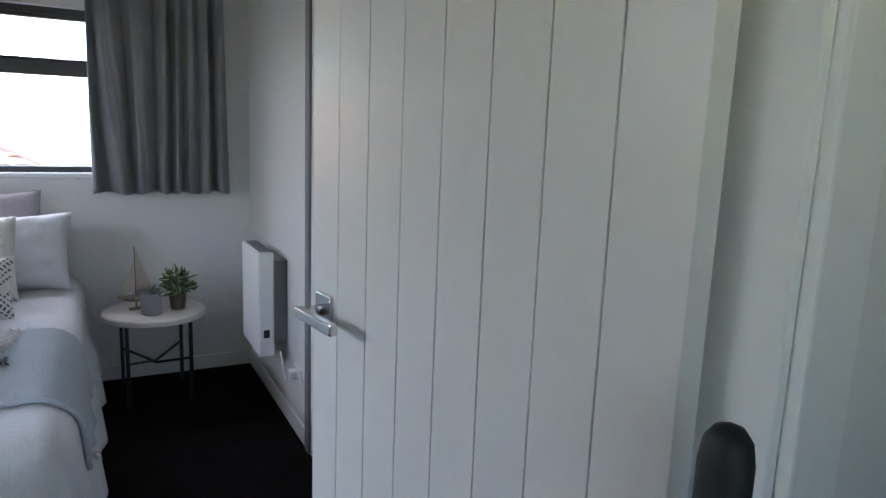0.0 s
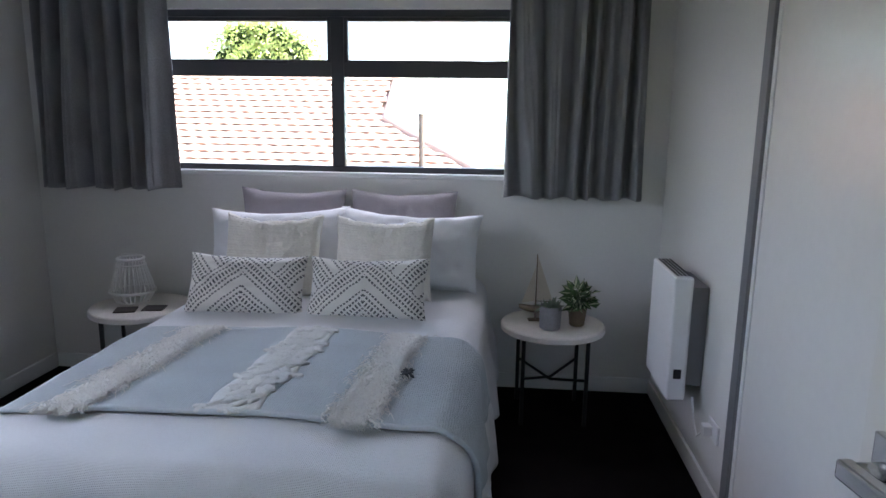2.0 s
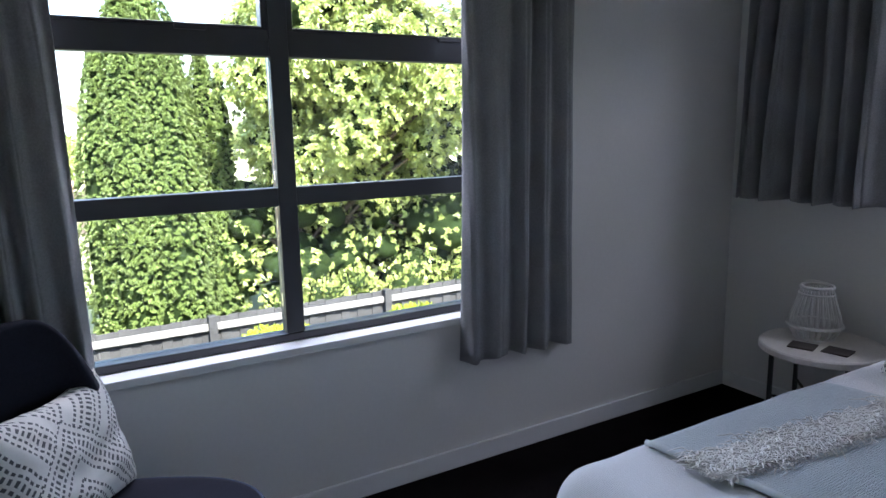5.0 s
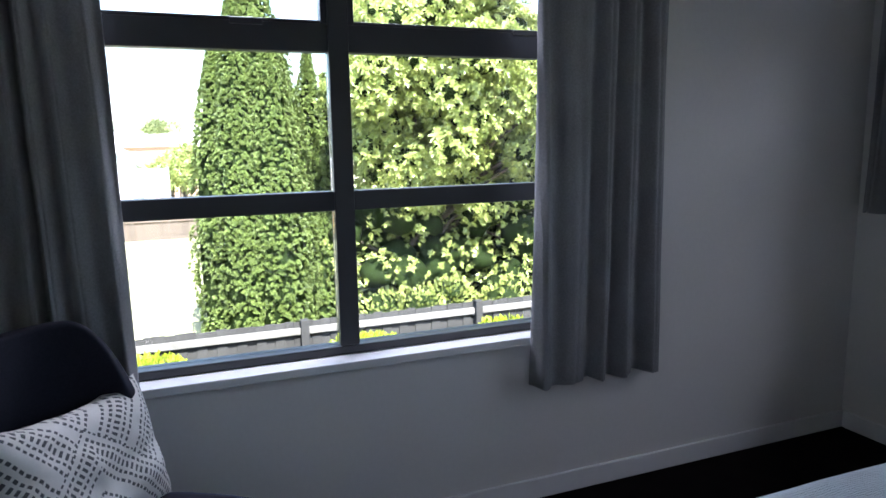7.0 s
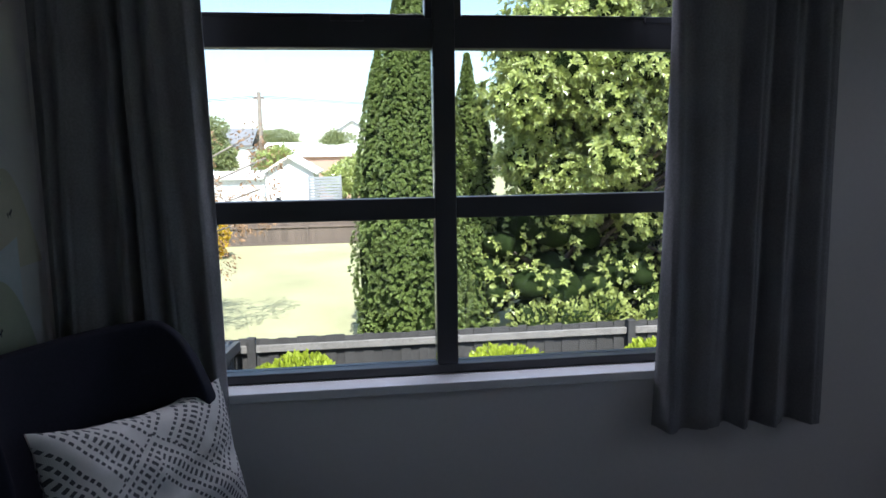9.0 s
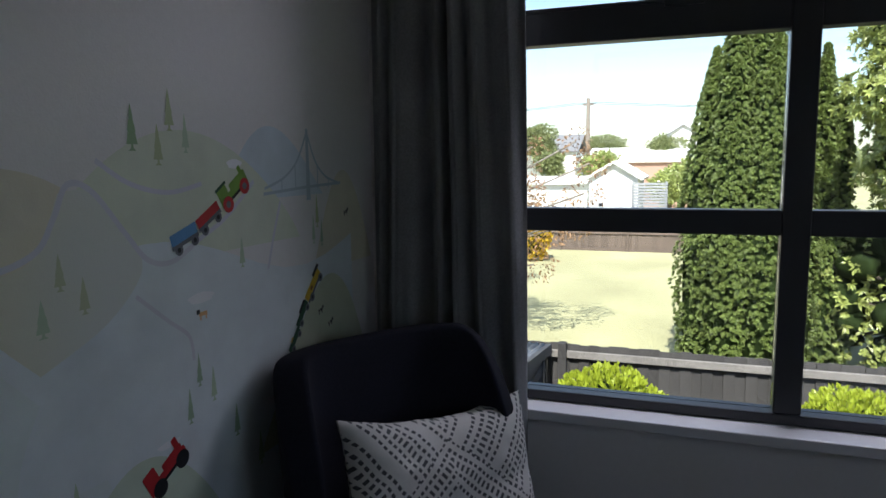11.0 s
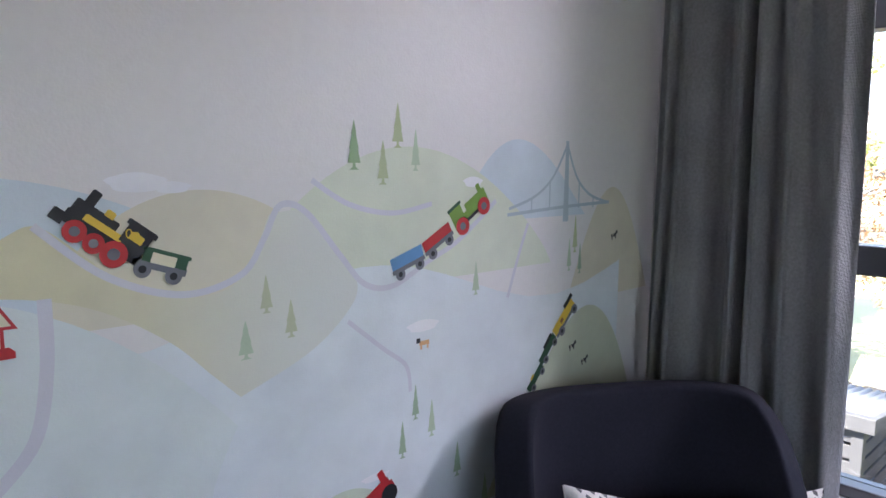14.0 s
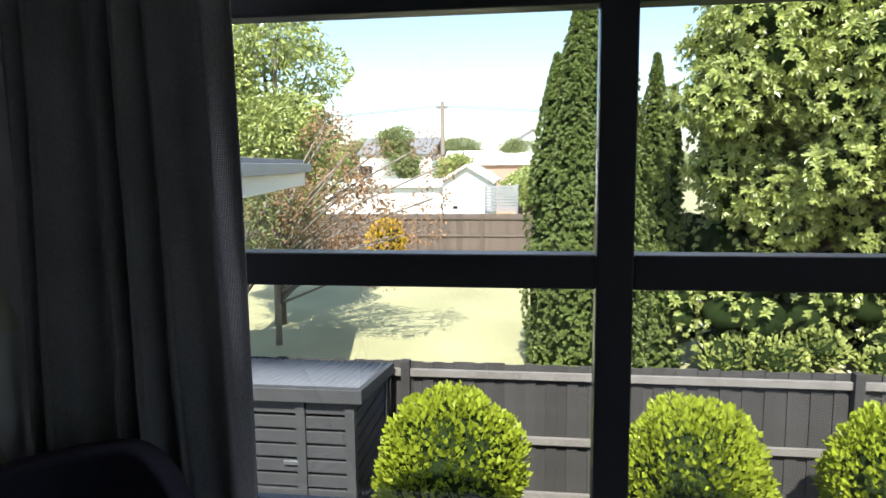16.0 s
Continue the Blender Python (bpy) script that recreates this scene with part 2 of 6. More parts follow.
def sheet(f, nu, nv, name, material, parent=None, label="", thick=0.0, uv=(1.0, 1.0)):
    """A cloth: f(u, v) for u, v from 0 to 1, with its own map in metres."""
    bm = bmesh.new()
    lay = bm.loops.layers.uv.new("UVMap")
    grid = [[bm.verts.new(f(i / nu, j / nv)) for j in range(nv + 1)] for i in range(nu + 1)]
    for i in range(nu):
        for j in range(nv):
            fc = bm.faces.new((grid[i][j], grid[i + 1][j], grid[i + 1][j + 1], grid[i][j + 1]))
            fc.smooth = True
            for lo, (a, b) in zip(fc.loops, ((i, j), (i + 1, j), (i + 1, j + 1), (i, j + 1))):
                lo[lay].uv = (a / nu * uv[0], b / nv * uv[1])
    ob = part(name, bm, material, parent, label)
    if thick:
        s = ob.modifiers.new("thickness", "SOLIDIFY")
        s.thickness, s.offset = thick, 0
    return ob


def leaf_mesh(name, at, out, length, width, material, parent=None, label="", droop=0.3, seed=1, fold=0.25, stray=0.45):
    """Many pointed leaves, each folded along its midrib: at, out: arrays of places and outward ways."""
    rng = np.random.default_rng(seed)
    n = len(at)
    out = out + rng.normal(0, stray, (n, 3)) + np.array([0, 0, -droop])
    out /= np.linalg.norm(out, axis=1)[:, None]
    side = np.cross(out, rng.normal(0, 1, (n, 3)))
    side /= np.linalg.norm(side, axis=1)[:, None] + 1e-9
    up = np.cross(side, out)
    s = rng.uniform(0.6, 1.25, (n, 1))
    L, W = length * s, width * s
    v = np.empty((n, 4, 3))
    v[:, 0] = at
    v[:, 1] = at + out * L * 0.5 + side * W * 0.5 + up * W * fold
    v[:, 2] = at + out * L
    v[:, 3] = at + out * L * 0.5 - side * W * 0.5 + up * W * fold
    base = (np.arange(n) * 4)[:, None]
    f = np.concatenate([base + np.array([[0, 1, 2]]), base + np.array([[0, 2, 3]])], axis=1).reshape(-1, 3)
    me = bpy.data.meshes.new(name)
    me.from_pydata(v.reshape(-1, 3).tolist(), [], f.tolist())
    return link_mesh(name, me, material, parent, label)


def blob(at, size, seed, rough=0.25, scale=1.2, sub=4):
    """An uneven rounded mass."""
    bm = bmesh.new()
    bmesh.ops.create_icosphere(bm, subdivisions=sub, radius=1)
    for v in bm.verts:
        d = 1 + rough * noise.noise(v.co * scale + Vector((seed * 7.3, seed, 0))) + rough * 0.5 * noise.noise(v.co * scale * 2.7 + Vector((seed, 0, 3)))
        v.co = Vector(at) + Vector((v.co.x * size[0], v.co.y * size[1], v.co.z * size[2])) * d
    return bm


# ---- the room ----
XE, YS, YN, ZC = 3.40, 0.035, 3.60, 2.42
T = 0.12
HALL = -1.45


def structure(name, bm, material, label, category):
    return thing(name, bm, material, label, category, kind="structure")


structure("floor", box((-0.16, HALL - 0.1, -0.12), (4.3, YN + 0.16, 0)), CARPET, "near-black cut pile carpet across the bedroom", "floor")
structure("ceiling", box((-0.16, HALL - 0.1, ZC), (4.3, YN + 0.16, ZC + 0.12)), CEIL, "plain white painted ceiling", "ceiling")

# west window: glass plane x = -0.1
WY0, WY1, WZ0, WZ1 = 0.22, 2.18, 0.672, 2.08
bm = box((-0.16, YS - T, 0), (0, YN + 0.16, WZ0 - 0.03))
box((-0.16, YS - T, WZ1), (0, YN + 0.16, ZC), bm=bm)
box((-0.16, YS - T, WZ0 - 0.03), (0, WY0, WZ1), bm=bm)
box((-0.16, WY1, WZ0 - 0.03), (0, YN + 0.16, WZ1), bm=bm)
structure("wall_west", bm, WALL, "white painted plaster wall with a wide window", "wall")
# north window
NX0, NX1, NZ0, NZ1 = 0.62, 2.80, 1.165, 2.0
bm = box((0, YN, 0), (XE, YN + 0.16, NZ0 - 0.025))
box((0, YN, NZ1), (XE, YN + 0.16, ZC), bm=bm)
box((0, YN, NZ0 - 0.025), (NX0, YN + 0.16, NZ1), bm=bm)
box((NX1, YN, NZ0 - 0.025), (XE, YN + 0.16, NZ1), bm=bm)
structure("wall_north", bm, WALL, "white painted plaster wall behind the bed", "wall")
# east wall with the wardrobe opening
WRY0, WRY1 = 0.25, 2.36
bm = box((XE, WRY1, 0), (XE + T, YN + 0.16, ZC))
box((XE, YS - T, 0), (XE + T, WRY0, ZC), bm=bm)
box((XE, WRY0, 2.2), (XE + T, WRY1, ZC), bm=bm)
structure("wall_east", bm, WALL, "white painted wall with a heater", "wall")
# south wall with the doorway
DX0, DX1, DZ = 2.28, 3.105, 2.03
bm = box((0, YS - T, 0), (DX0 - 0.03, YS, ZC))
box((DX1 + 0.03, YS - T, 0), (XE, YS, ZC), bm=bm)
box((DX0 - 0.03, YS - T, DZ + 0.03), (DX1 + 0.03, YS, ZC), bm=bm)
structure("wall_south", bm, WALL, "pale wall painted with a toy train landscape", "wall")
# passage outside the bedroom
# unseen south wall; its opening is added to let daylight onto the doorway
bm = box((1.2, HALL - 0.1, 0), (2.3, HALL, ZC))
box((2.85, HALL - 0.1, 0), (4.3, HALL, ZC), bm=bm)
box((2.3, HALL - 0.1, 0), (2.85, HALL, 1.2), bm=bm)
box((2.3, HALL - 0.1, 1.85), (2.85, HALL, ZC), bm=bm)
structure("wall_passage_south", bm, WALL, "plain white passage wall", "wall")
structure("wall_passage_west", box((1.1, HALL, 0), (1.2, YS - T, ZC)), WALL, "plain white passage wall", "wall")
structure("wall_passage_east", box((4.2, HALL, 0), (4.3, YS - T, ZC)), WALL, "plain white passage wall", "wall")
structure("wall_passage_north", box((XE, YS - T, 0), (4.2, YS, ZC)), WALL, "plain white passage wall", "wall")

# skirting boards
SK = 0.085


def skirting(lo, hi):
    structure("baseboard", box(lo, hi, 0.004), TRIM, "white painted timber skirting board", "baseboard")


skirting((0, YS, 0), (0.014, YN, SK))
skirting((0.014, YN - 0.014, 0), (XE, YN, SK))
skirting((XE - 0.014, WRY1 + 0.01, 0), (XE, YN - 0.014, SK))
skirting((0.014, YS, 0), (DX0 - 0.10, YS + 0.014, SK))

# door frame
for x0, x1 in ((DX0 - 0.03, DX0), (DX1, DX1 + 0.03)):
    structure("door_jamb", box((x0, YS - T - 0.004, 0), (x1, YS + 0.004, DZ + 0.03), 0.003), TRIM, "white painted door jamb", "door frame")
structure("door_head", box((DX0, YS - T - 0.004, DZ), (DX1, YS + 0.004, DZ + 0.03), 0.003), TRIM, "white painted door head", "door frame")
for y0, y1 in ((YS + 0.002, YS + 0.02), (YS - T - 0.02, YS - T - 0.002)):
    for x0, x1 in ((DX0 - 0.085, DX0 - 0.012), (DX1 + 0.012, DX1 + 0.085)):
        structure("trim", box((x0, y0, 0), (x1, y1, DZ + 0.08), 0.004), TRIM, "white painted architrave beside the doorway", "architrave")
    structure("trim", box((DX0 - 0.085, y0, DZ + 0.08), (DX1 + 0.085, y1, DZ + 0.15), 0.004), TRIM, "white painted architrave over the doorway", "architrave")


def window(name, axis, c, a0, a1, z0, z1, mull, transoms, inside, label):
    """A dark aluminium window in the wall across axis; c: the glass plane, inside: the way into the room (+1 or -1)."""
    w = empty(name, label, "window", kind="structure")

    def bar(nm, a, b, lo, hi, depth=0.05, proud=0.0):
        p0, p1 = sorted((c - inside * depth * 0.4, c + inside * (depth * 0.6 + proud)))
        if axis == "x":
            part(nm, box((p0, a, lo), (p1, b, hi), 0.004), ALU, w)
        else:
            part(nm, box((a, p0, lo), (b, p1, hi), 0.004), ALU, w)

    fw = 0.035
    bar("window_frame", a0, a0 + fw, z0, z1, 0.07)
    bar("window_frame", a1 - fw, a1, z0, z1, 0.07)
    bar("window_frame", a0 + fw, a1 - fw, z0, z0 + 0.03, 0.07)
    bar("window_frame", a0 + fw, a1 - fw, z1 - fw, z1, 0.07)
    mw = 0.034
    bar("mullion", mull - mw, mull + mw, z0 + 0.03, z1 - fw, 0.064)
    spans = ((a0 + fw, mull - mw), (mull + mw, a1 - fw))
    edges = [z0 + 0.03] + [e for z, h in transoms for e in (z - h / 2, z + h / 2)] + [z1 - fw]
    for s0, s1 in spans:
        for z, h in transoms:
            bar("transom", s0, s1, z - h / 2, z + h / 2, 0.058)
        for k in range(0, len(edges), 2):
            top = k == len(edges) - 2
            e0, e1 = edges[k], edges[k + 1]
            if top:
                for lo, hi, q0, q1 in ((e0, e1, s0, s0 + 0.022), (e0, e1, s1 - 0.022, s1), (e0, e0 + 0.012, s0 + 0.022, s1 - 0.022), (e1 - 0.02, e1, s0 + 0.022, s1 - 0.022)):
                    bar("sash_frame", q0, q1, lo, hi, 0.045, 0.004)
                mid = s0 + (s1 - s0) * 0.72
                bar("window_stay", mid - 0.05, mid + 0.05, e0 - 0.012, e0 + 0.008, 0.03, 0.028)
            lo, hi = (c - 0.003, s0, e0), (c + 0.003, s1, e1)
            if axis == "y":
                lo, hi = (s0, c - 0.003, e0), (s1, c + 0.003, e1)
            pane = part("pane", box(lo, hi), GLASS, w)
            pane.visible_shadow = False
    return w


W1 = window("window_1", "x", -0.10, WY0, WY1, WZ0, WZ1, 1.20, ((1.21, 0.066), (1.742, 0.088)), 1, "dark grey aluminium window of six panes over a garden")
part("window_sill", box((-0.075, WY0, WZ0 - 0.03), (0.03, WY1, WZ0), 0.004), TRIM, W1, "white painted timber sill")
N1 = window("window_2", "y", 3.69, NX0, NX1, NZ0, NZ1, 1.685, ((1.700, 0.075),), -1, "dark grey aluminium window of four panes over the bed")
part("window_sill", box((NX0, YN - 0.02, NZ0 - 0.025), (NX1, 3.665, NZ0), 0.004), TRIM, N1, "white painted timber sill")


# ---- curtains ----
def curtain(along, a0, a1, base, way, z0, z1, folds, seed, label, deep=1.0):
    """A gathered linen curtain hung along x or y, from a0 to a1, out from the wall by way."""
    rng = random.Random(seed)
    ph = [rng.uniform(-0.9, 0.9) for _ in range(folds * 2 + 4)]
    am = [rng.uniform(0.35, 1.3) for _ in range(folds * 2 + 4)]
    wid = a1 - a0

    def f(u, v):
        k = u * folds + 1.0 * noise.noise(Vector((u * folds * 0.55, seed * 2.3, 0.35 * v))) + 0.06 * noise.noise(Vector((u * 11, v * 2.2, seed)))
        i = max(0, int(k))
        w = max(0.0, k - i)
        w = w * w * (3 - 2 * w)
        p = ph[i] * (1 - w) + ph[i + 1] * w
        amp = (am[i] * (1 - w) + am[i + 1] * w) * (0.022 + 0.012 * (1 - v)) * deep
        a = 2 * math.pi * k + p + 0.35 * math.sin(3.1 * v + seed + 4 * u)
        d = amp * math.sin(a) + amp * 0.34 * math.sin(2 * a + 1.0 + 1.2 * v) + amp * 0.07 * math.sin(5 * a + 2 * v + seed) + 0.006 * noise.noise(Vector((u * 9, v * 5, seed)))
        d *= min(1.0, (min(u, 1 - u) + 0.03) / 0.07)
        d = max(d, -0.055) - 0.03 * max(0.0, 1 - min(u, 1 - u) / 0.07)
        s = a0 + wid * (u + 0.010 * math.cos(a) * (1.1 - 0.5 * v))
        s += (u - 0.5) * 0.015 * (1 - v) ** 2 - (u - 0.5) * 0.03 * v
        z = z0 + (z1 - z0) * v + 0.006 * math.sin(a * 0.5 + seed) * (1 - v)
        dd = base + way * (d + 0.066)
        return (s, dd, z) if along == "x" else (dd, s, z)

    c = empty("curtain", label, "curtain", group="grey linen curtains")
    sheet(f, folds * 20, 40, "drape", CURT, c, thick=0.003, uv=(wid * 2.0, z1 - z0))
    return c


curtain("y", 1.86, 2.45, 0.015, 1, 0.485, 2.32, 5, 3, "grey linen curtain drawn back beside the garden window", 0.95)
curtain("y", 0.06, 0.522, 0.005, 1, 0.485, 2.32, 6, 8, "grey linen curtain drawn back behind the armchair")
curtain("x", 0.08, 0.83, YN - 0.015, -1, 1.06, 2.30, 7, 5, "short grey linen curtain in the room corner", 2.0)
curtain("x", 2.575, 3.275, YN - 0.015, -1, 1.06, 2.30, 7, 12, "short grey linen curtain above the side table", 1.8)
for lo, hi in (((0.03, 0.04, 2.30), (0.10, 2.62, 2.335)), ((0.12, YN - 0.10, 2.29), (3.34, YN - 0.03, 2.325))):
    thing("curtain_track", box(lo, hi, 0.004), TRIM, "white curtain track fixed above the window", "curtain track")


# ---- bed ----
BX0, BX1, BY0, BY1, BZ = 1.10, 2.50, 1.43, 3.56, 0.62
bed = empty("bed", "double bed made up with white waffle bedding", "bed", (0, 0, 0))
part("base", box((BX0 + 0.07, BY0 + 0.12, 0.06), (BX1 - 0.07, BY1, 0.32), 0.02), SHEET, bed, "pale fabric bed base")
for x in (BX0 + 0.2, BX1 - 0.2):
    for y in (BY0 + 0.3, BY1 - 0.2):
        part("leg", lathe(((0.028, 0), (0.032, 0.065)), (x, y, 0), sides=12), BLACK, bed)
part("mattress", box((BX0 + 0.05, BY0 + 0.06, 0.32), (BX1 - 0.05, BY1, 0.585), 0.05), SHEET, bed)


def drape(s, t, lift=0.0, r=0.10, seed=0.0):
    """A point of cloth over the bed: s across and t from the foot, hanging down past the mattress edges."""
    cx, w = (BX0 + BX1) / 2, (BX1 - BX0) / 2 - r
    dx, dy = max(0.0, abs(s) - w), max(0.0, r - t)
    d = math.hypot(dx, dy)
    ex, ey = (dx / d * math.copysign(1, s), -dy / d) if d else (0, 0)
    q = r * math.pi / 2
    if d < q:
        hor, drop = r * math.sin(d / r), r * (1 - math.cos(d / r))
    else:
        e = d - q
        corner = 4 * (dx / d) ** 2 * (dy / d) ** 2
        wave = math.sin((t if dx > dy else s) * 13 + seed) + 0.6 * math.sin((t if dx > dy else s) * 29 + 2 * seed)
        hor = r + e * (0.12 + 0.06 * corner) + wave * 0.020 * min(1, e / 0.2) + corner * 0.05 * math.sin(9 * math.atan2(dy, dx)) * min(1, e / 0.3)
        drop = r + e
    x = cx + max(-w, min(w, s)) + ex * (hor + lift * min(1, d / q))
    y = BY0 + max(r, t) + ey * (hor + lift * min(1, d / q))
    z = BZ - drop + lift * max(0, 1 - d / q)
    z += 0.010 * noise.noise(Vector((s * 3.1, t * 2.6, seed))) + 0.005 * noise.noise(Vector((s * 9, t * 8, seed + 4)))
    soft = max(0, 1 - abs(s) / (w + 0.2))
    return Vector((x, y, max(0.03, z + 0.02 * soft ** 0.5 - 0.01)))


hang, foot = 0.46, 0.50
sw = (BX1 - BX0) / 2 + hang
sheet(lambda u, v: drape(-sw + 2 * sw * u, -foot + (BY1 - BY0 + foot) * v), 110, 130, "duvet_cover", DUVET, bed, "white waffle cotton cover", 0.012, (2 * sw, 2.6))

throw = empty("throw_blanket", "pale blue woven throw with cream tufts across the bed", "blanket")
TA, TB = 0.30, 1.06


def on_throw(u, v, lift=0.014):
    s = -0.62 + 1.50 * u
    t = TA + (TB - TA) * v + 0.02 * math.sin(5 * u) + 0.05 * (u - 0.4)
    return drape(s, t, lift)


sheet(lambda u, v: on_throw(u, v, 0.018), 90, 40, "cloth", THROW, throw, "", 0.008, (1.5, 0.76))
tube_pts = [on_throw(u / 60, 0.0, 0.02) for u in range(61)]
part("rolled_edge", tube(tube_pts, 0.009), THROW, throw, "rolled pale blue edge", True)


def tufts(u0, u1, count, seed, half=0.036):
    """A shaggy band of wool strands across the throw, combed towards the foot of the bed and over its edge."""
    rng = random.Random(seed)
    sheet(lambda a, b: on_throw(u0 + (u1 - u0) * b + (a - 0.5) * half * 2 + 0.006 * math.sin(b * 21 + seed), b * 0.99, 0.0245), 8, 40, "tuft_ground", TUFT, throw, "cream wool ground of a tufted band", 0.004, (0.12, 0.7))
    bm = bmesh.new()
    for _ in range(count):
        v = rng.random() ** 1.1
        u = u0 + (u1 - u0) * v + rng.gauss(0, half * 0.5)
        p = on_throw(u, v - 0.02, 0.024)
        L = rng.uniform(0.022, 0.046)
        q = on_throw(u + rng.gauss(0, 0.012), v - 0.02 - L / 0.76, 0.024)
        way = q - p
        h = rng.uniform(0.006, 0.016)
        k = rng.gauss(0, 0.006)
        tube([p, p + way * 0.35 + Vector((k, 0, h)), p + way * 0.75 + Vector((-k, 0, h * 0.7)), p + way + Vector((k, 0, 0.001))], [0.0014, 0.0019, 0.0016, 0.0008], bm, 3, False)
    tagged(part("tuft_band", bm, TUFT, throw, "shaggy cream wool strands", True), kind="stuff")


def puffs(u0, u1, count, seed):
    """A band of soft, flattened wool puffs worked into the throw, ragged along its sides."""
    rng = random.Random(seed)
    src = bmesh.new()
    bmesh.ops.create_icosphere(src, subdivisions=2, radius=1.0)
    base = [v.co.copy() for v in src.verts]
    tri = [[v.index for v in f.verts] for f in src.faces]
    src.free()
    sheet(lambda a, b: on_throw(u0 + (u1 - u0) * b + (a - 0.5) * 0.105 + 0.005 * math.sin(b * 17 + seed), b * 0.99, 0.0235), 8, 40, "cream_panel", PANEL, throw, "cream woven panel of the throw", 0.004, (0.16, 0.7))
    verts, faces = [], []
    for _ in range(count):
        v = rng.random()
        half = 0.046 + 0.014 * math.sin(v * 17 + seed) + 0.010 * math.sin(v * 41)
        u = u0 + (u1 - u0) * v + rng.uniform(-half, half)
        p = on_throw(u, v * 0.98, 0.024)
        r, a, st = rng.uniform(0.009, 0.016), rng.gauss(0.2, 0.5), rng.uniform(1.2, 2.3)
        ca, sa = math.cos(a), math.sin(a)
        k = len(verts)
        for q in base:
            g = 1.0 + 0.22 * noise.noise(q * 2.2 + Vector((k, seed, 0)))
            x, y = q.x * r * st * g, q.y * r * g
            verts.append((p.x + x * ca - y * sa, p.y + x * sa + y * ca, p.z + q.z * r * 0.6 * g))
        faces += [[i + k for i in f] for f in tri]
    me = bpy.data.meshes.new("puff_band")
    me.from_pydata(verts, [], faces)
    ob = link_mesh("puff_band", me, PANEL, throw, "cream wool puffs", True)
    tagged(ob, kind="stuff")


tufts(0.120, 0.180, 4600, 1)
puffs(0.430, 0.465, 230, 2)
tufts(0.660, 0.700, 5200, 3, 0.036)
rng = random.Random(9)
for u, v, m, r in ((0.735, 0.46, TASSEL, 0.022), (0.975, 0.02, TUFT, 0.022)):
    p = on_throw(u, v, 0.03)
    bm = bmesh.new()
    for _ in range(40):
        d = Vector((rng.uniform(-1, 1), rng.uniform(-1, 1), rng.uniform(-0.3, 0.9))).normalized() * r * rng.uniform(0.8, 1.5)
        tube([p, p + d * 0.6, p + d + Vector((0, 0, -0.006))], [0.004, 0.004, 0.002], bm, 5)
    part("tassel", bm, m, throw, "charcoal wool tassel" if m is TASSEL else "cream wool pompom", True)


# ---- pillows and cushions ----
def patterned():
    """Cream cotton printed with charcoal dashes in nested chevrons."""
    m = fabric("printed_cotton", (0.72, 0.70, 0.66), 900, 0.9, 0.05, 0.3)
    n, l = m.node_tree.nodes, m.node_tree.links
    b = n["Principled BSDF"]
    base = b.inputs["Base Color"].links[0].from_socket
    uv, sep = n.new("ShaderNodeTexCoord"), n.new("ShaderNodeSeparateXYZ")
    l.new(uv.outputs["UV"], sep.inputs[0])

    def op(kind, *ins):
        k = n.new("ShaderNodeMath")
        k.operation = kind
        for i, v in enumerate(ins):
            if isinstance(v, (int, float)):
                k.inputs[i].default_value = v
            else:
                l.new(v, k.inputs[i])
        return k.outputs[0]

    x = op("ABSOLUTE", op("SUBTRACT", sep.outputs["X"], 0.26))
    y = sep.outputs["Y"]
    # the chevron's rows, and the way along them
    row = op("ADD", op("MULTIPLY", x, 0.80), op("MULTIPLY", y, 0.95))
    along = op("SUBTRACT", op("MULTIPLY", x, 0.95), op("MULTIPLY", y, 0.80))
    # beyond the great chevron the corners are worked the other way
    corner = op("GREATER_THAN", row, 0.285)
    keep = op("SUBTRACT", 1.0, corner)
    row, along = op("ADD", op("MULTIPLY", row, keep), op("MULTIPLY", op("ADD", along, 1.0), corner)), op("ADD", op("MULTIPLY", along, keep), op("MULTIPLY", row, corner))
    r = op("MULTIPLY", row, 37.0)
    cell = op("FLOOR", r)
    fr = op("FRACT", r)
    alt = op("MODULO", cell, 3.0)
    dotted = op("LESS_THAN", alt, 1.5)
    fa = op("FRACT", op("MULTIPLY", along, 50.0))
    low = op("ADD", 0.10, op("MULTIPLY", dotted, 0.20))
    dash = op("MULTIPLY", op("MULTIPLY", op("GREATER_THAN", fr, low), op("LESS_THAN", fr, op("SUBTRACT", 1.0, low))), op("LESS_THAN", fa, op("ADD", 0.48, op("MULTIPLY", dotted, 0.14))))
    gap = op("GREATER_THAN", op("MODULO", op("ADD", cell, 1.0), 6.0), 0.5)
    ink = op("MULTIPLY", op("MULTIPLY", dash, gap), 0.92)
    mx = n.new("ShaderNodeMix")
    mx.data_type = "RGBA"
    l.new(ink, mx.inputs[0])
    l.new(base, mx.inputs[6])
    mx.inputs[7].default_value = (0.055, 0.058, 0.065, 1)
    l.new(mx.outputs[2], b.inputs["Base Color"])
    return m


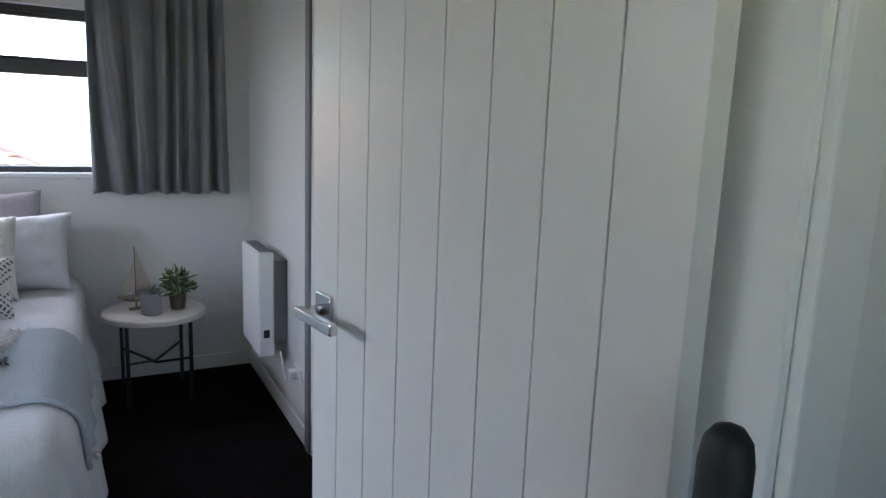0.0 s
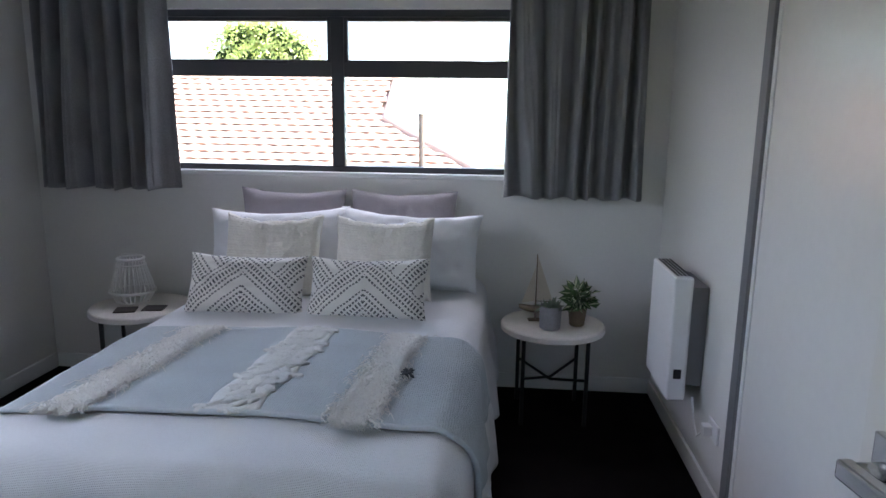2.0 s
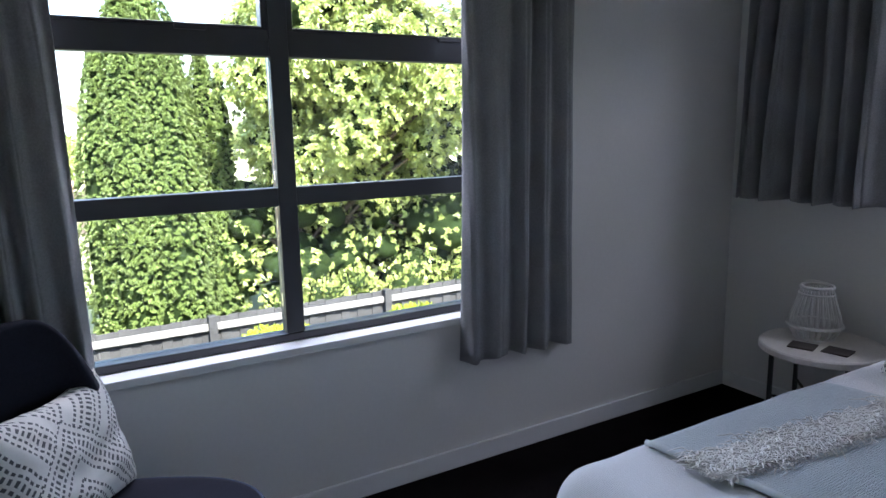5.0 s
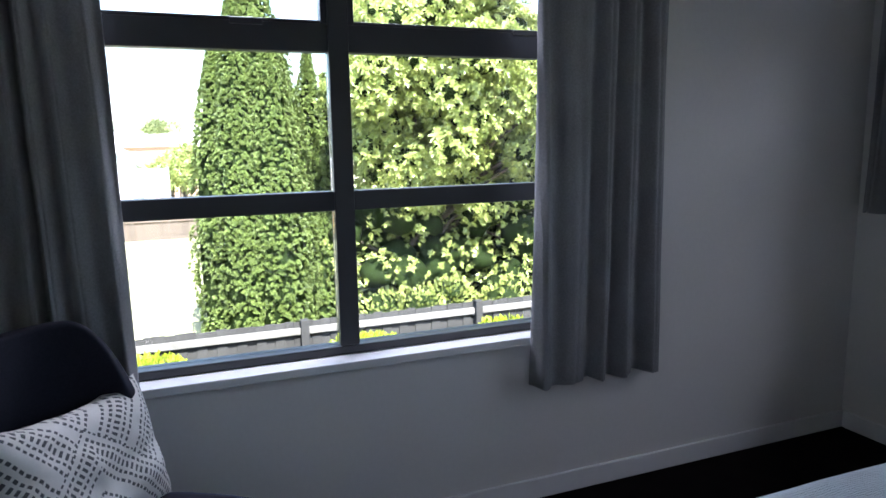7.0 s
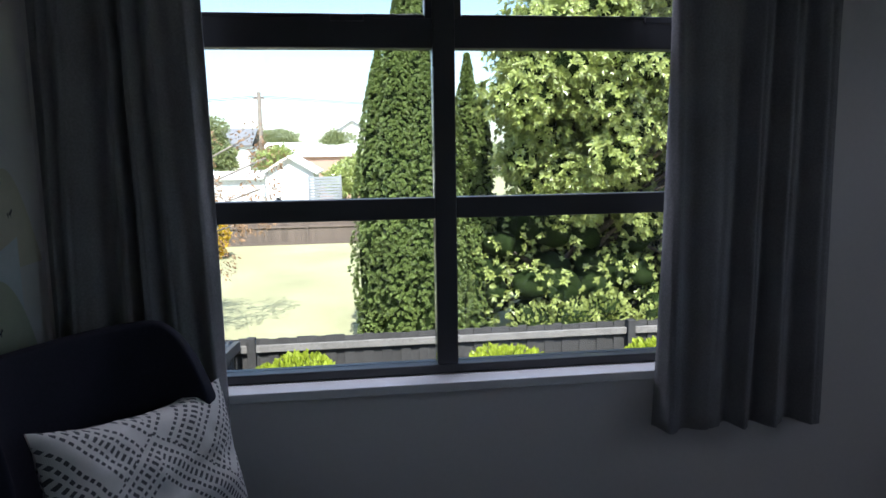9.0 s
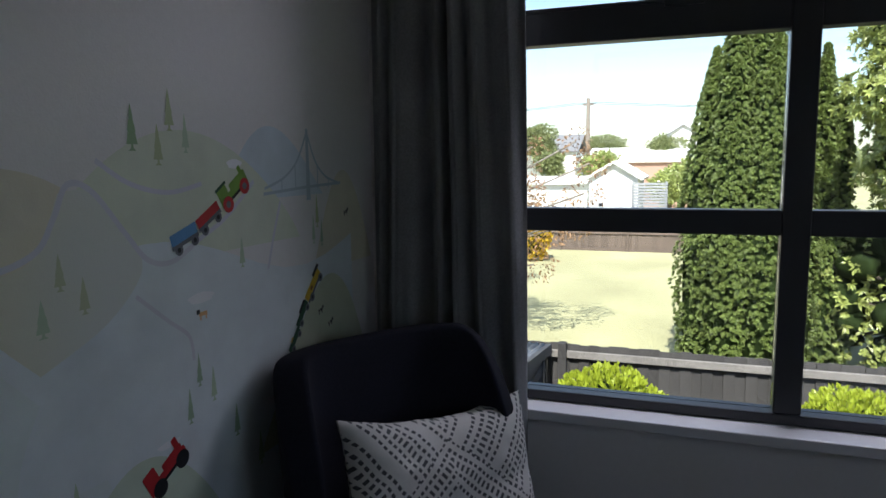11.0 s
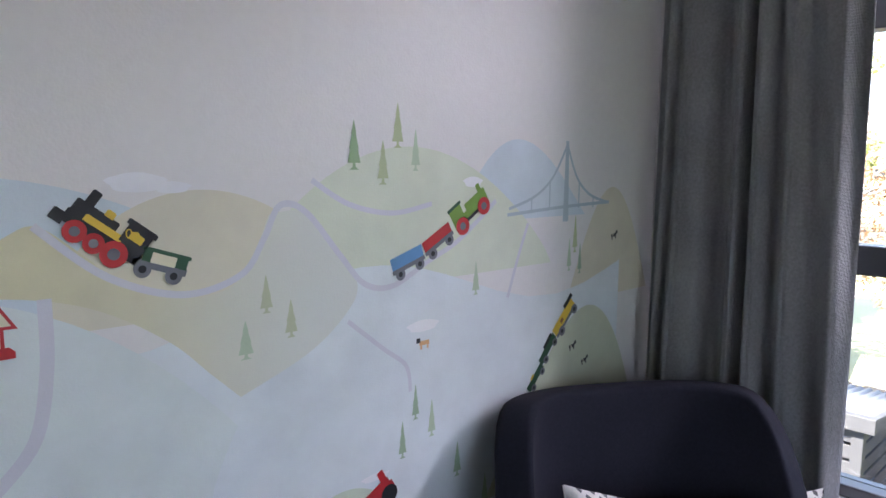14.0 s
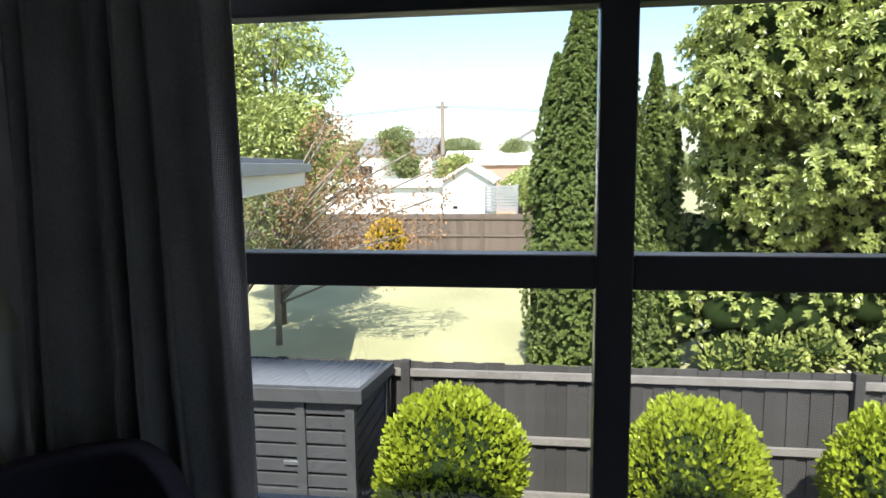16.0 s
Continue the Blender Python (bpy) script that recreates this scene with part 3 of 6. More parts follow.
def knitted():
    """Chunky cream knit: rows of stitches in relief."""
    m = mat("chunky_knit", (0.79, 0.765, 0.70), 0.95, 0.12, 120, 10, sheen=0.2, spec=0.15)
    n, l = m.node_tree.nodes, m.node_tree.links
    uv = n.new("ShaderNodeTexCoord")
    hs = []
    for ax, sc in (("X", 44.0), ("Y", 34.0)):
        w = n.new("ShaderNodeTexWave")
        w.bands_direction = ax
        w.inputs["Scale"].default_value = sc / 3.14
        w.inputs["Distortion"].default_value = 1.2
        w.inputs["Detail Scale"].default_value = 4
        l.new(uv.outputs["UV"], w.inputs["Vector"])
        hs.append(w)
    a = n.new("ShaderNodeMath")
    a.operation = "MULTIPLY"
    l.new(hs[0].outputs["Fac"], a.inputs[0])
    l.new(hs[1].outputs["Fac"], a.inputs[1])
    bp = n.new("ShaderNodeBump")
    bp.inputs["Strength"].default_value, bp.inputs["Distance"].default_value = 0.45, 0.004
    l.new(a.outputs[0], bp.inputs["Height"])
    l.new(bp.outputs["Normal"], n["Principled BSDF"].inputs["Normal"])
    return m


PRINT, KNIT = patterned(), knitted()


def cushion(name, w, h, thick, material, m, label, group="", seed=0, sag=0.0, knit=0.0, pinch=0.06):
    """A stuffed cushion standing on its lower edge: x across, y thick, z up; m: its pose."""
    bm = bmesh.new()
    lay = bm.loops.layers.uv.new("UVMap")
    nu, nv = (110, 84) if knit else (40, 30)
    sides = []
    for sgn in (1, -1):
        g = []
        for i in range(nu + 1):
            colv = []
            for j in range(nv + 1):
                a, b = 2 * i / nu - 1, 2 * j / nv - 1
                full = ((1 - a ** 4) * (1 - b ** 4)) ** 0.55
                px = a * w / 2 * (1 - pinch * (1 - a * a) * 0 - pinch * (1 - b * b) ** 1.0 * abs(a) ** 3)
                pz = b * h / 2 * (1 - pinch * 1.3 * (1 - a * a) * abs(b) ** 3)
                nz = noise.noise(Vector((a * 2.2, b * 2.2, seed * 3.7 + sgn)))
                n2 = noise.noise(Vector((a * 6, b * 5, seed * 1.7 + sgn)))
                n3 = noise.noise(Vector((a * 2 + b * 4, a * 6 - b * 2, seed * 2.1 + sgn)))
                t = thick / 2 * full * (1 + 0.22 * nz + 0.09 * n2 + 0.07 * (1 - abs(n3) * 2))
                if knit:
                    t += knit * full * (0.55 * math.sin(b * h * 240 + 0.7 * math.sin(a * 7 + seed)) + 0.45 * abs(math.sin(a * w * 130)) * math.sin(b * h * 240) + 0.7 * noise.noise(Vector((a * 9, b * 9, seed))))
                    pz += 0.010 * abs(b) ** 5 * noise.noise(Vector((a * 5, 0, seed))) + 0.004 * abs(b) ** 5 * noise.noise(Vector((a * 22, 0, seed)))
                    t *= 1 - 0.16 * math.exp(-(a / 0.10) ** 2) * (0.4 + 0.6 * max(0.0, b))
                pz -= sag * (1 - a * a) * (b + 1) * 0.5 * h
                colv.append(bm.verts.new((px + 0.004 * nz, -sgn * t, pz + h / 2 + 0.004 * n2)))
            g.append(colv)
        sides.append(g)
        for i in range(nu):
            for j in range(nv):
                q = [(i, j), (i + 1, j), (i + 1, j + 1), (i, j + 1)]
                if sgn < 0:
                    q.reverse()
                fc = bm.faces.new([g[a][b] for a, b in q])
                fc.smooth = True
                for lo, (a, b) in zip(fc.loops, q):
                    lo[lay].uv = (a / nu * w, b / nv * h)
    bmesh.ops.remove_doubles(bm, verts=bm.verts, dist=0.0005)
    ob = part(name, bm, material, None)
    ob.matrix_world = m
    return tagged(ob, label, "cushion" if "cushion" in name else "pillow", group)


def leaning(x, y, z, back, rz=0.0, roll=0.0):
    """The pose of a cushion whose foot is at x, y, z and that leans back by that many degrees."""
    return pose(x, y, z, 0, 0, rz) @ pose(0, 0, 0, -back, roll, 0)


top = BZ + 0.01
for x, s, r in ((1.475, 1, 0.5), (2.06, 2, -1.0)):
    cushion("cushion", 0.56, 0.50, 0.13, GREYLIN, leaning(x, 3.47, top - 0.04, 6, r), "mauve grey linen cushion against the wall behind the pillows", "grey back cushions", s, 0.02)
for x, s, r, rz in ((1.46, 3, -2, 2), (2.10, 4, 2, -2)):
    cushion("pillow", 0.72, 0.40, 0.19, SHEET, leaning(x, 3.27, top - 0.01, 18, rz, r), "plump white cotton bed pillow propped upright", "white pillows", s, 0.05)
for x, s, r in ((1.49, 5, 1), (2.02, 6, -1)):
    cushion("cushion", 0.47, 0.40, 0.15, KNIT, leaning(x, 3.05, top - 0.01, 20, r), "chunky cream knitted cushion leaning on the pillows", "knitted cushions", s, 0.06, 0.0055)
for x, s, r, rz in ((1.475, 7, 1, 3), (2.005, 8, -1, -2)):
    cushion("cushion", 0.52, 0.28, 0.13, PRINT, leaning(x, 2.75, top - 0.02, 27, rz, r), "cream lumbar cushion printed with charcoal chevron dashes", "printed cushions", s, 0.03)


# ---- side tables ----
def side_table(at, rz, label):
    t = empty("side_table", label, "side table", at, rz, "round side tables")
    part("tabletop", lathe(((0.01, 0.438), (0.246, 0.438), (0.254, 0.444), (0.254, 0.466), (0.248, 0.472), (0.01, 0.472)), sides=56), TABLETOP, t, "round off-white stone-like top")
    r = 0.215
    for k in range(4):
        a = math.radians(45 + 90 * k)
        c, s = math.cos(a), math.sin(a)
        part("leg", box((r * c - 0.009, r * s - 0.009, 0), (r * c + 0.009, r * s + 0.009, 0.437), 0.002), BLACK, t)
        part("bracket", tube([(r * c, r * s, 0.425), (r * c * 0.72, r * s * 0.72, 0.431)], 0.007), BLACK, t)
    for k in range(2):
        a = math.radians(45 + 90 * k)
        c, s = math.cos(a) * r, math.sin(a) * r
        z = 0.235
        part("cross_brace", tube([(-c, -s, z - 0.003 * k), (0, 0, z - 0.045 - 0.012 * k), (c, s, z - 0.003 * k)], 0.007), BLACK, t)
    return t


TR, TL, TZ = (2.835, 3.29), (0.70, 3.32), 0.472
side_table((*TR, 0), 3, "round white-topped side table with black metal legs")
side_table((*TL, 0), 12, "round white-topped side table beside the corner")

# things on the tables
px, py = TR[0] - 0.02, TR[1] - 0.09
pot = empty("succulent_pot", "grey concrete pot with a low grey-green succulent", "pot plant", (px, py, TZ))
part("pot", lathe(((0.046, 0), (0.050, 0.004), (0.053, 0.108), (0.049, 0.112), (0.046, 0.100), (0.01, 0.098))), CONCRETE, pot, "", True)
part("soil", lathe(((0.047, 0.094), (0.046, 0.099)), sides=20), SOIL, pot)
rng = np.random.default_rng(4)
a = rng.uniform(0, 6.28, 60)
rr = rng.uniform(0, 0.04, 60)
P = np.stack([rr * np.cos(a), rr * np.sin(a), np.full(60, 0.098)], 1)
leaf_mesh("succulent", P, P * np.array([14, 14, 0]) + np.array([0, 0, 0.5]), 0.05, 0.016, SUCC, pot, "fleshy grey-green leaves", 0.0, 3)
px, py = TR[0] + 0.115, TR[1] - 0.02
pot = empty("striped_plant", "striped green leafy plant in a woven pot", "pot plant", (px, py, TZ))
bm = lathe([(0.034 + 0.012 * k / 10 + (0.0025 if k % 2 else 0), 0.092 * k / 10) for k in range(11)] + [(0.040, 0.088), (0.01, 0.086)])
part("basket", bm, WICKER, pot, "woven brown pot", True)
n = 130
a = rng.uniform(0, 6.28, n)
el = rng.uniform(0.1, 1.4, n)
rr = rng.uniform(0.02, 0.075, n)
P = np.stack([rr * np.cos(a) * np.cos(el), rr * np.sin(a) * np.cos(el), 0.10 + rr * np.sin(el) * 1.1], 1)
O = P - np.array([0, 0, 0.10])
leaf_mesh("leaves", P, O * 14, 0.062, 0.030, LEAF_IN, pot, "", 0.3, 5)
leaf_mesh("leaf_stripes", P + np.array([0, 0, 0.002]), O * 14, 0.060, 0.011, LEAF_STRIPE, pot, "cream leaf midribs", 0.3, 5)
bm = bmesh.new()
for k in range(0, n, 4):
    tube([(0, 0, 0.07), tuple(P[k] * np.array([0.5, 0.5, 0.9])), tuple(P[k])], 0.0016, bm, 4)
part("stems", bm, LEAF_IN, pot)

boat = empty("model_sailboat", "small wooden model sailboat with a cloth sail", "ornament", (TR[0] - 0.085, TR[1] + 0.03, TZ), 8)
part("stand", tube([(0, 0, 0), (0, 0, 0.05)], 0.004), WOOD, boat)
part("foot", box((-0.035, -0.018, 0), (0.035, 0.018, 0.008), 0.002), WOOD, boat)
bm = bmesh.new()
secs = []
for k in range(9):
    s = k / 8 * 2 - 1
    w = 0.022 * (1 - s * s) ** 0.6 + 0.001
    x = s * 0.085
    zt = 0.072 + 0.014 * s * s
    secs.append([bm.verts.new(p) for p in ((x, -w, zt), (x, -w * 0.7, zt - 0.02), (x, 0, zt - 0.032 + 0.012 * s * s), (x, w * 0.7, zt - 0.02), (x, w, zt))])
for p, q in zip(secs, secs[1:]):
    for k in range(4):
        bm.faces.new((p[k], p[k + 1], q[k + 1], q[k]))
    bm.faces.new((p[4], p[0], q[0], q[4]))
part("hull", bm, WOOD, boat, "", True)
part("mast", tube([(0.0, 0, 0.06), (0.0, 0, 0.335)], [0.004, 0.0025]), WOOD, boat)
part("boom", tube([(0.0, 0, 0.10), (0.085, 0, 0.096)], 0.0025), WOOD, boat)
for nm, tri in (("mainsail", ((0.005, 0, 0.105), (0.085, 0.004, 0.10), (0.004, 0, 0.325))), ("jib", ((-0.006, 0, 0.27), (-0.07, 0.003, 0.09), (-0.006, 0, 0.10)))):
    bm = bmesh.new()
    bm.faces.new([bm.verts.new(p) for p in tri])
    ob = part(nm, bm, SAIL, boat)
    ob.modifiers.new("t", "SOLIDIFY").thickness = 0.0012

lan = empty("cane_lantern", "white cane lantern with upright ribs", "lantern", (TL[0] - 0.075, TL[1] + 0.06, TZ))
prof = ((0.080, 0.010), (0.098, 0.035), (0.108, 0.060), (0.098, 0.110), (0.080, 0.165), (0.066, 0.215), (0.062, 0.235))
for k in range(26):
    a = 2 * math.pi * k / 26
    part("rib", tube([(r * math.cos(a), r * math.sin(a), z) for r, z in prof], 0.0042, sides=6), WHITEWOOD, lan, "", True)
for nm, r, z, t in (("bottom_ring", 0.082, 0.008, 0.007), ("lower_ring", 0.112, 0.062, 0.0075), ("top_ring", 0.064, 0.236, 0.008), ("neck_ring", 0.071, 0.205, 0.005)):
    part(nm, tube([(r * math.cos(a), r * math.sin(a), z) for a in (2 * math.pi * k / 40 for k in range(41))], t, sides=7), WHITEWOOD, lan, "", True)
part("base", lathe(((0.01, 0.002), (0.080, 0.002), (0.080, 0.010), (0.01, 0.010))), WHITEWOOD, lan)
part("handle", tube([(0.064 * math.cos(a), 0.01, 0.243 + 0.016 * math.sin(a)) for a in (math.pi * k / 20 for k in range(21))], 0.003, sides=6), WHITEWOOD, lan, "", True)
for dx, dy, rz in ((-0.025, -0.105, 18), (0.10, -0.055, 10)):
    c = thing("coaster", box((-0.052, -0.048, 0), (0.052, 0.048, 0.007), 0.002), SLATE, "square dark slate coaster lying on the side table", "coaster", "coasters")
    c.matrix_world = pose(TL[0] + dx, TL[1] + dy, TZ, 0, 0, rz)


# ---- heater, socket ----
ht = empty("panel_heater", "white electric panel heater on the wall", "heater")
HX0, HX1, HY0, HY1, HZ0, HZ1 = 3.25, 3.325, 2.69, 3.08, 0.345, 0.858
part("body", box((HX0, HY0, HZ0), (HX1, HY1, HZ1), 0.010), HEATER, ht)
for k in range(4):
    x = HX0 + 0.014 + 0.015 * k
    part("vent_slot", box((x, HY0 + 0.03, HZ1 - 0.002), (x + 0.009, HY1 - 0.03, HZ1 + 0.0015)), DARKSLOT, ht)
part("control", box((HX0 + 0.022, HY0 - 0.003, HZ0 + 0.095), (HX0 + 0.052, HY0 + 0.004, HZ0 + 0.135), 0.002), DARKSLOT, ht, "black control window")
part("wall_bracket", box((HX1 - 0.002, HY0 + 0.05, HZ0 + 0.05), (XE, HY1 - 0.05, HZ1 - 0.05)), GREYTRIM, ht)
so = empty("wall_socket", "white wall socket with a plugged-in heater lead", "socket", (XE, 2.53, 0.30))
part("plate", box((-0.010, -0.055, -0.036), (0, 0.055, 0.036), 0.003), PLASTIC, so)
part("plug", box((-0.045, -0.005, -0.022), (-0.010, 0.035, 0.018), 0.005), PLASTIC, so)
part("lead", tube([(-0.04, 0.015, -0.01), (-0.05, 0.05, -0.05), (-0.045, 0.12, -0.02), (-0.05, 0.15, 0.07)], 0.004, sides=6), PLASTIC, so, "", True)

# ---- wardrobe in the east wall ----
wr = empty("wardrobe", "built-in wardrobe with plain white sliding doors and grey frame", "wardrobe")
part("side_trim", box((XE - 0.02, WRY1 - 0.055, 0), (XE + 0.05, WRY1 + 0.006, 2.21), 0.003), GREYTRIM, wr, "grey metal upright trim")
part("side_trim", box((XE - 0.012, WRY0 - 0.006, 0), (XE + 0.05, WRY0 + 0.03, 2.21), 0.003), GREYTRIM, wr, "grey metal upright trim")
part("top_track", box((XE - 0.012, WRY0 + 0.03, 2.17), (XE + 0.05, WRY1 - 0.055, 2.21), 0.003), GREYTRIM, wr, "grey metal track")
part("bottom_track", box((XE - 0.012, WRY0 + 0.03, 0), (XE + 0.05, WRY1 - 0.055, 0.018), 0.003), GREYTRIM, wr, "grey metal track")
ym = (WRY0 + WRY1) / 2
part("sliding_door", box((XE - 0.004, ym - 0.03, 0.019), (XE + 0.020, WRY1 - 0.056, 2.169), 0.003), DOORP, wr)
part("sliding_door", box((XE + 0.022, WRY0 + 0.031, 0.019), (XE + 0.044, ym + 0.03, 2.169), 0.003), DOORP, wr)
part("door_edge", box((XE - 0.009, WRY1 - 0.080, 0.02), (XE - 0.004, WRY1 - 0.056, 2.168)), TRIM, wr)
part("cupboard_back", box((XE + 0.05, WRY0, 0), (XE + 0.06, WRY1, 2.2)), WALL, wr)

# ---- the open door ----
door = empty("door_1", "white painted plank-grooved bedroom door standing open", "door", (3.0915, -0.019, 0.012), 0, kind="structure")
DW, DH, DT = 0.775, 1.99, 0.038
DOOR_TURN = 99.0
door.matrix_world = pose(3.0915, -0.019, 0.012, 0, 0, DOOR_TURN)
# the leaf runs along its own +x from the hinge; +y is the face towards the bed
n_pl = 8
pw = DW / n_pl
for k in range(n_pl):
    part("plank", box((k * pw + (0.0014 if k else 0), 0.001, 0), ((k + 1) * pw - (0.0014 if k < n_pl - 1 else 0), DT, DH), 0.0008), DOORP, door)
part("core", box((0.004, 0.005, 0.004), (DW - 0.004, DT - 0.0045, DH - 0.004)), DOORP, door)
for face, sg in ((DT, 1), (0.0, -1)):
    x, z = DW - 0.056, 1.123
    hn = part("door_handle", box((x - 0.029, min(face, face + sg * 0.009), z - 0.029), (x + 0.029, max(face, face + sg * 0.009), z + 0.029), 0.002), CHROME, door, "satin chrome lever handle")
    part("neck", tube([(x, face + sg * 0.008, z), (x, face + sg * 0.052, z)], 0.010, sides=16), CHROME, hn, "", True)
    lo, hi = sorted((face + sg * 0.042, face + sg * 0.058))
    part("lever", box((x - 0.125, lo, z - 0.010), (x + 0.012, hi, z + 0.010), 0.003), CHROME, hn)
for z in (0.22, 1.0, 1.78):
    part("hinge", tube([(-0.004, DT / 2 + 0.02, z - 0.045), (-0.004, DT / 2 + 0.02, z + 0.045)], 0.006, sides=10), CHROME, door)

# ---- armchair ----
ch = empty("armchair", "navy upholstered tub armchair in the corner", "armchair", (0.53, 0.455, 0), 59 - 90)
# own axes: +y is the way it faces
SEAT_Z, BACK_Z = 0.43, 0.945


def shell(u, v):
    """The wrap-round back and arms: u runs round from one arm to the other, v up."""
    a = math.radians(-74 + 148 * u)
    h = BACK_Z - 0.9 * max(0.0, abs(a) - 0.8) ** 2.0
    z = 0.20 + (h - 0.20) * v
    flare = 1.0 + 0.08 * v
    rx, ry = 0.300 * flare, 0.315 * flare
    sq = (abs(math.sin(a)) ** 3.2 + abs(math.cos(a)) ** 3.2) ** (-1 / 3.2)
    return Vector((rx * math.sin(a) * sq, -ry * math.cos(a) * sq + 0.02 - 0.03 * v, z))


bm = bmesh.new()
nu, nv = 44, 14
outer = [[bm.verts.new(shell(i / nu, j / nv)) for j in range(nv + 1)] for i in range(nu + 1)]
inner = []
for i in range(nu + 1):
    row = []
    for j in range(nv + 1):
        p = shell(i / nu, j / nv)
        q = Vector((p.x * 0.80, (p.y - 0.02) * 0.80 + 0.02, p.z + (0.012 if j == nv else 0)))
        row.append(bm.verts.new(q))
    inner.append(row)
for i in range(nu):
    for j in range(nv):
        bm.faces.new((outer[i][j], outer[i + 1][j], outer[i + 1][j + 1], outer[i][j + 1]))
        bm.faces.new((inner[i][j + 1], inner[i + 1][j + 1], inner[i + 1][j], inner[i][j]))
    bm.faces.new((outer[i][nv], outer[i + 1][nv], inner[i + 1][nv], inner[i][nv]))
    bm.faces.new((inner[i][0], inner[i + 1][0], outer[i + 1][0], outer[i][0]))
for i in (0, nu):
    for j in range(nv):
        q = (outer[i][j], outer[i][j + 1], inner[i][j + 1], inner[i][j])
        bm.faces.new(q if i == 0 else q[::-1])
bmesh.ops.recalc_face_normals(bm, faces=bm.faces)
ob = part("backrest", bm, NAVY, ch, "", True)
bv = ob.modifiers.new("soft", "BEVEL")
bv.width, bv.segments, bv.limit_method = 0.03, 3, "ANGLE"
rim = [(0.345 * math.copysign(abs(math.sin(a)) ** 0.75, math.sin(a)), 0.085 + 0.335 * math.copysign(abs(math.cos(a)) ** 0.75, math.cos(a))) for a in (2 * math.pi * k / 56 for k in range(56))]
bm = bmesh.new()
rings = [[bm.verts.new((x * s, 0.085 + (y - 0.085) * s, z)) for x, y in rim] for s, z in ((0.93, 0.26), (0.99, 0.285), (1.0, 0.40), (0.975, SEAT_Z - 0.004), (0.90, SEAT_Z + 0.008), (0.5, SEAT_Z + 0.022), (0.05, SEAT_Z + 0.026))]
for p, q in zip(rings, rings[1:]):
    for k in range(56):
        bm.faces.new((p[k], p[(k + 1) % 56], q[(k + 1) % 56], q[k]))
bm.faces.new(rings[0][::-1])
bm.faces.new(rings[-1])
part("seat", bm, NAVY, ch, "", True)
part("piping", tube([(x * 0.99, 0.085 + (y - 0.085) * 0.99, SEAT_Z - 0.010) for x, y in rim + rim[:1]], 0.006, sides=7), PIPING, ch, "dark blue seat piping", True)
for sx in (-1, 1):
    for y in (-0.18, 0.30):
        part("leg", tube([(sx * 0.22, y * 0.9, 0.27), (sx * 0.265, y * 1.08, 0)], [0.022, 0.013], sides=12), WOOD, ch, "tapered wooden leg")
cushion("cushion", 0.57, 0.36, 0.13, PRINT, pose(0.452, 0.448, SEAT_Z + 0.018, 0, 0, 59 + 90) @ pose(0, 0, 0, -18, 6, 0), "cream cushion printed with charcoal dashes on the armchair", "printed cushions", 11, 0.05)

# dark upright thing in the passage beside the doorway
hd = empty("upright_handle", "black rounded upright handle standing beside the door frame", "handle", (3.015, -0.115, 0))
part("grip", tube([(0, 0, 0.55), (0, 0, 0.9), (0, 0, 1.21), (0, 0, 1.228), (0, 0, 1.238), (0, 0, 1.242)], [0.021, 0.022, 0.022, 0.019, 0.012, 0.003], sides=22), BLACKRUB, hd, "", True)
part("shaft", tube([(0, 0, 0.03), (0, 0, 0.56)], 0.014, sides=14), BLACK, hd)
part("foot", box((-0.07, -0.08, 0), (0.07, 0.08, 0.045), 0.015), BLACKRUB, hd)


# ---- the painted wall ----
mural = empty("wall_mural", "pastel landscape mural with toy trains and bridges", "mural")
PAINTS = {}


def paint(name, color):
    if name not in PAINTS:
        PAINTS[name] = mat(name + "_paint", color, 0.65, 0.10, 14, 3.0, 0.04, bump_scale=220)
    return PAINTS[name]


def flat(name, pts, material, layer, parent=None, label=""):
    """A painted shape on the wall from (x, z) points, as thick as paint or a sticker."""
    bm = bmesh.new()
    y = YS + 0.0005 + 0.00008 * layer
    fc = bm.faces.new([bm.verts.new((x, y, z)) for x, z in pts])
    bmesh.ops.triangulate(bm, faces=[fc])
    bmesh.ops.recalc_face_normals(bm, faces=bm.faces)
    return part(name, bm, material, parent or mural, label)


def hill(x0, x1, z0, z1, name, color, layer, lean=0.5, power=1.0):
    n = 36
    pts = [(x0 + (x1 - x0) * k / n, z0 + (z1 - z0) * math.sin(math.pi * (k / n) ** (math.log(0.5) / math.log(lean))) ** power) for k in range(n + 1)]
    flat("hill", pts, paint(name, color), layer, label="painted " + name.replace("_", " ") + " hill")


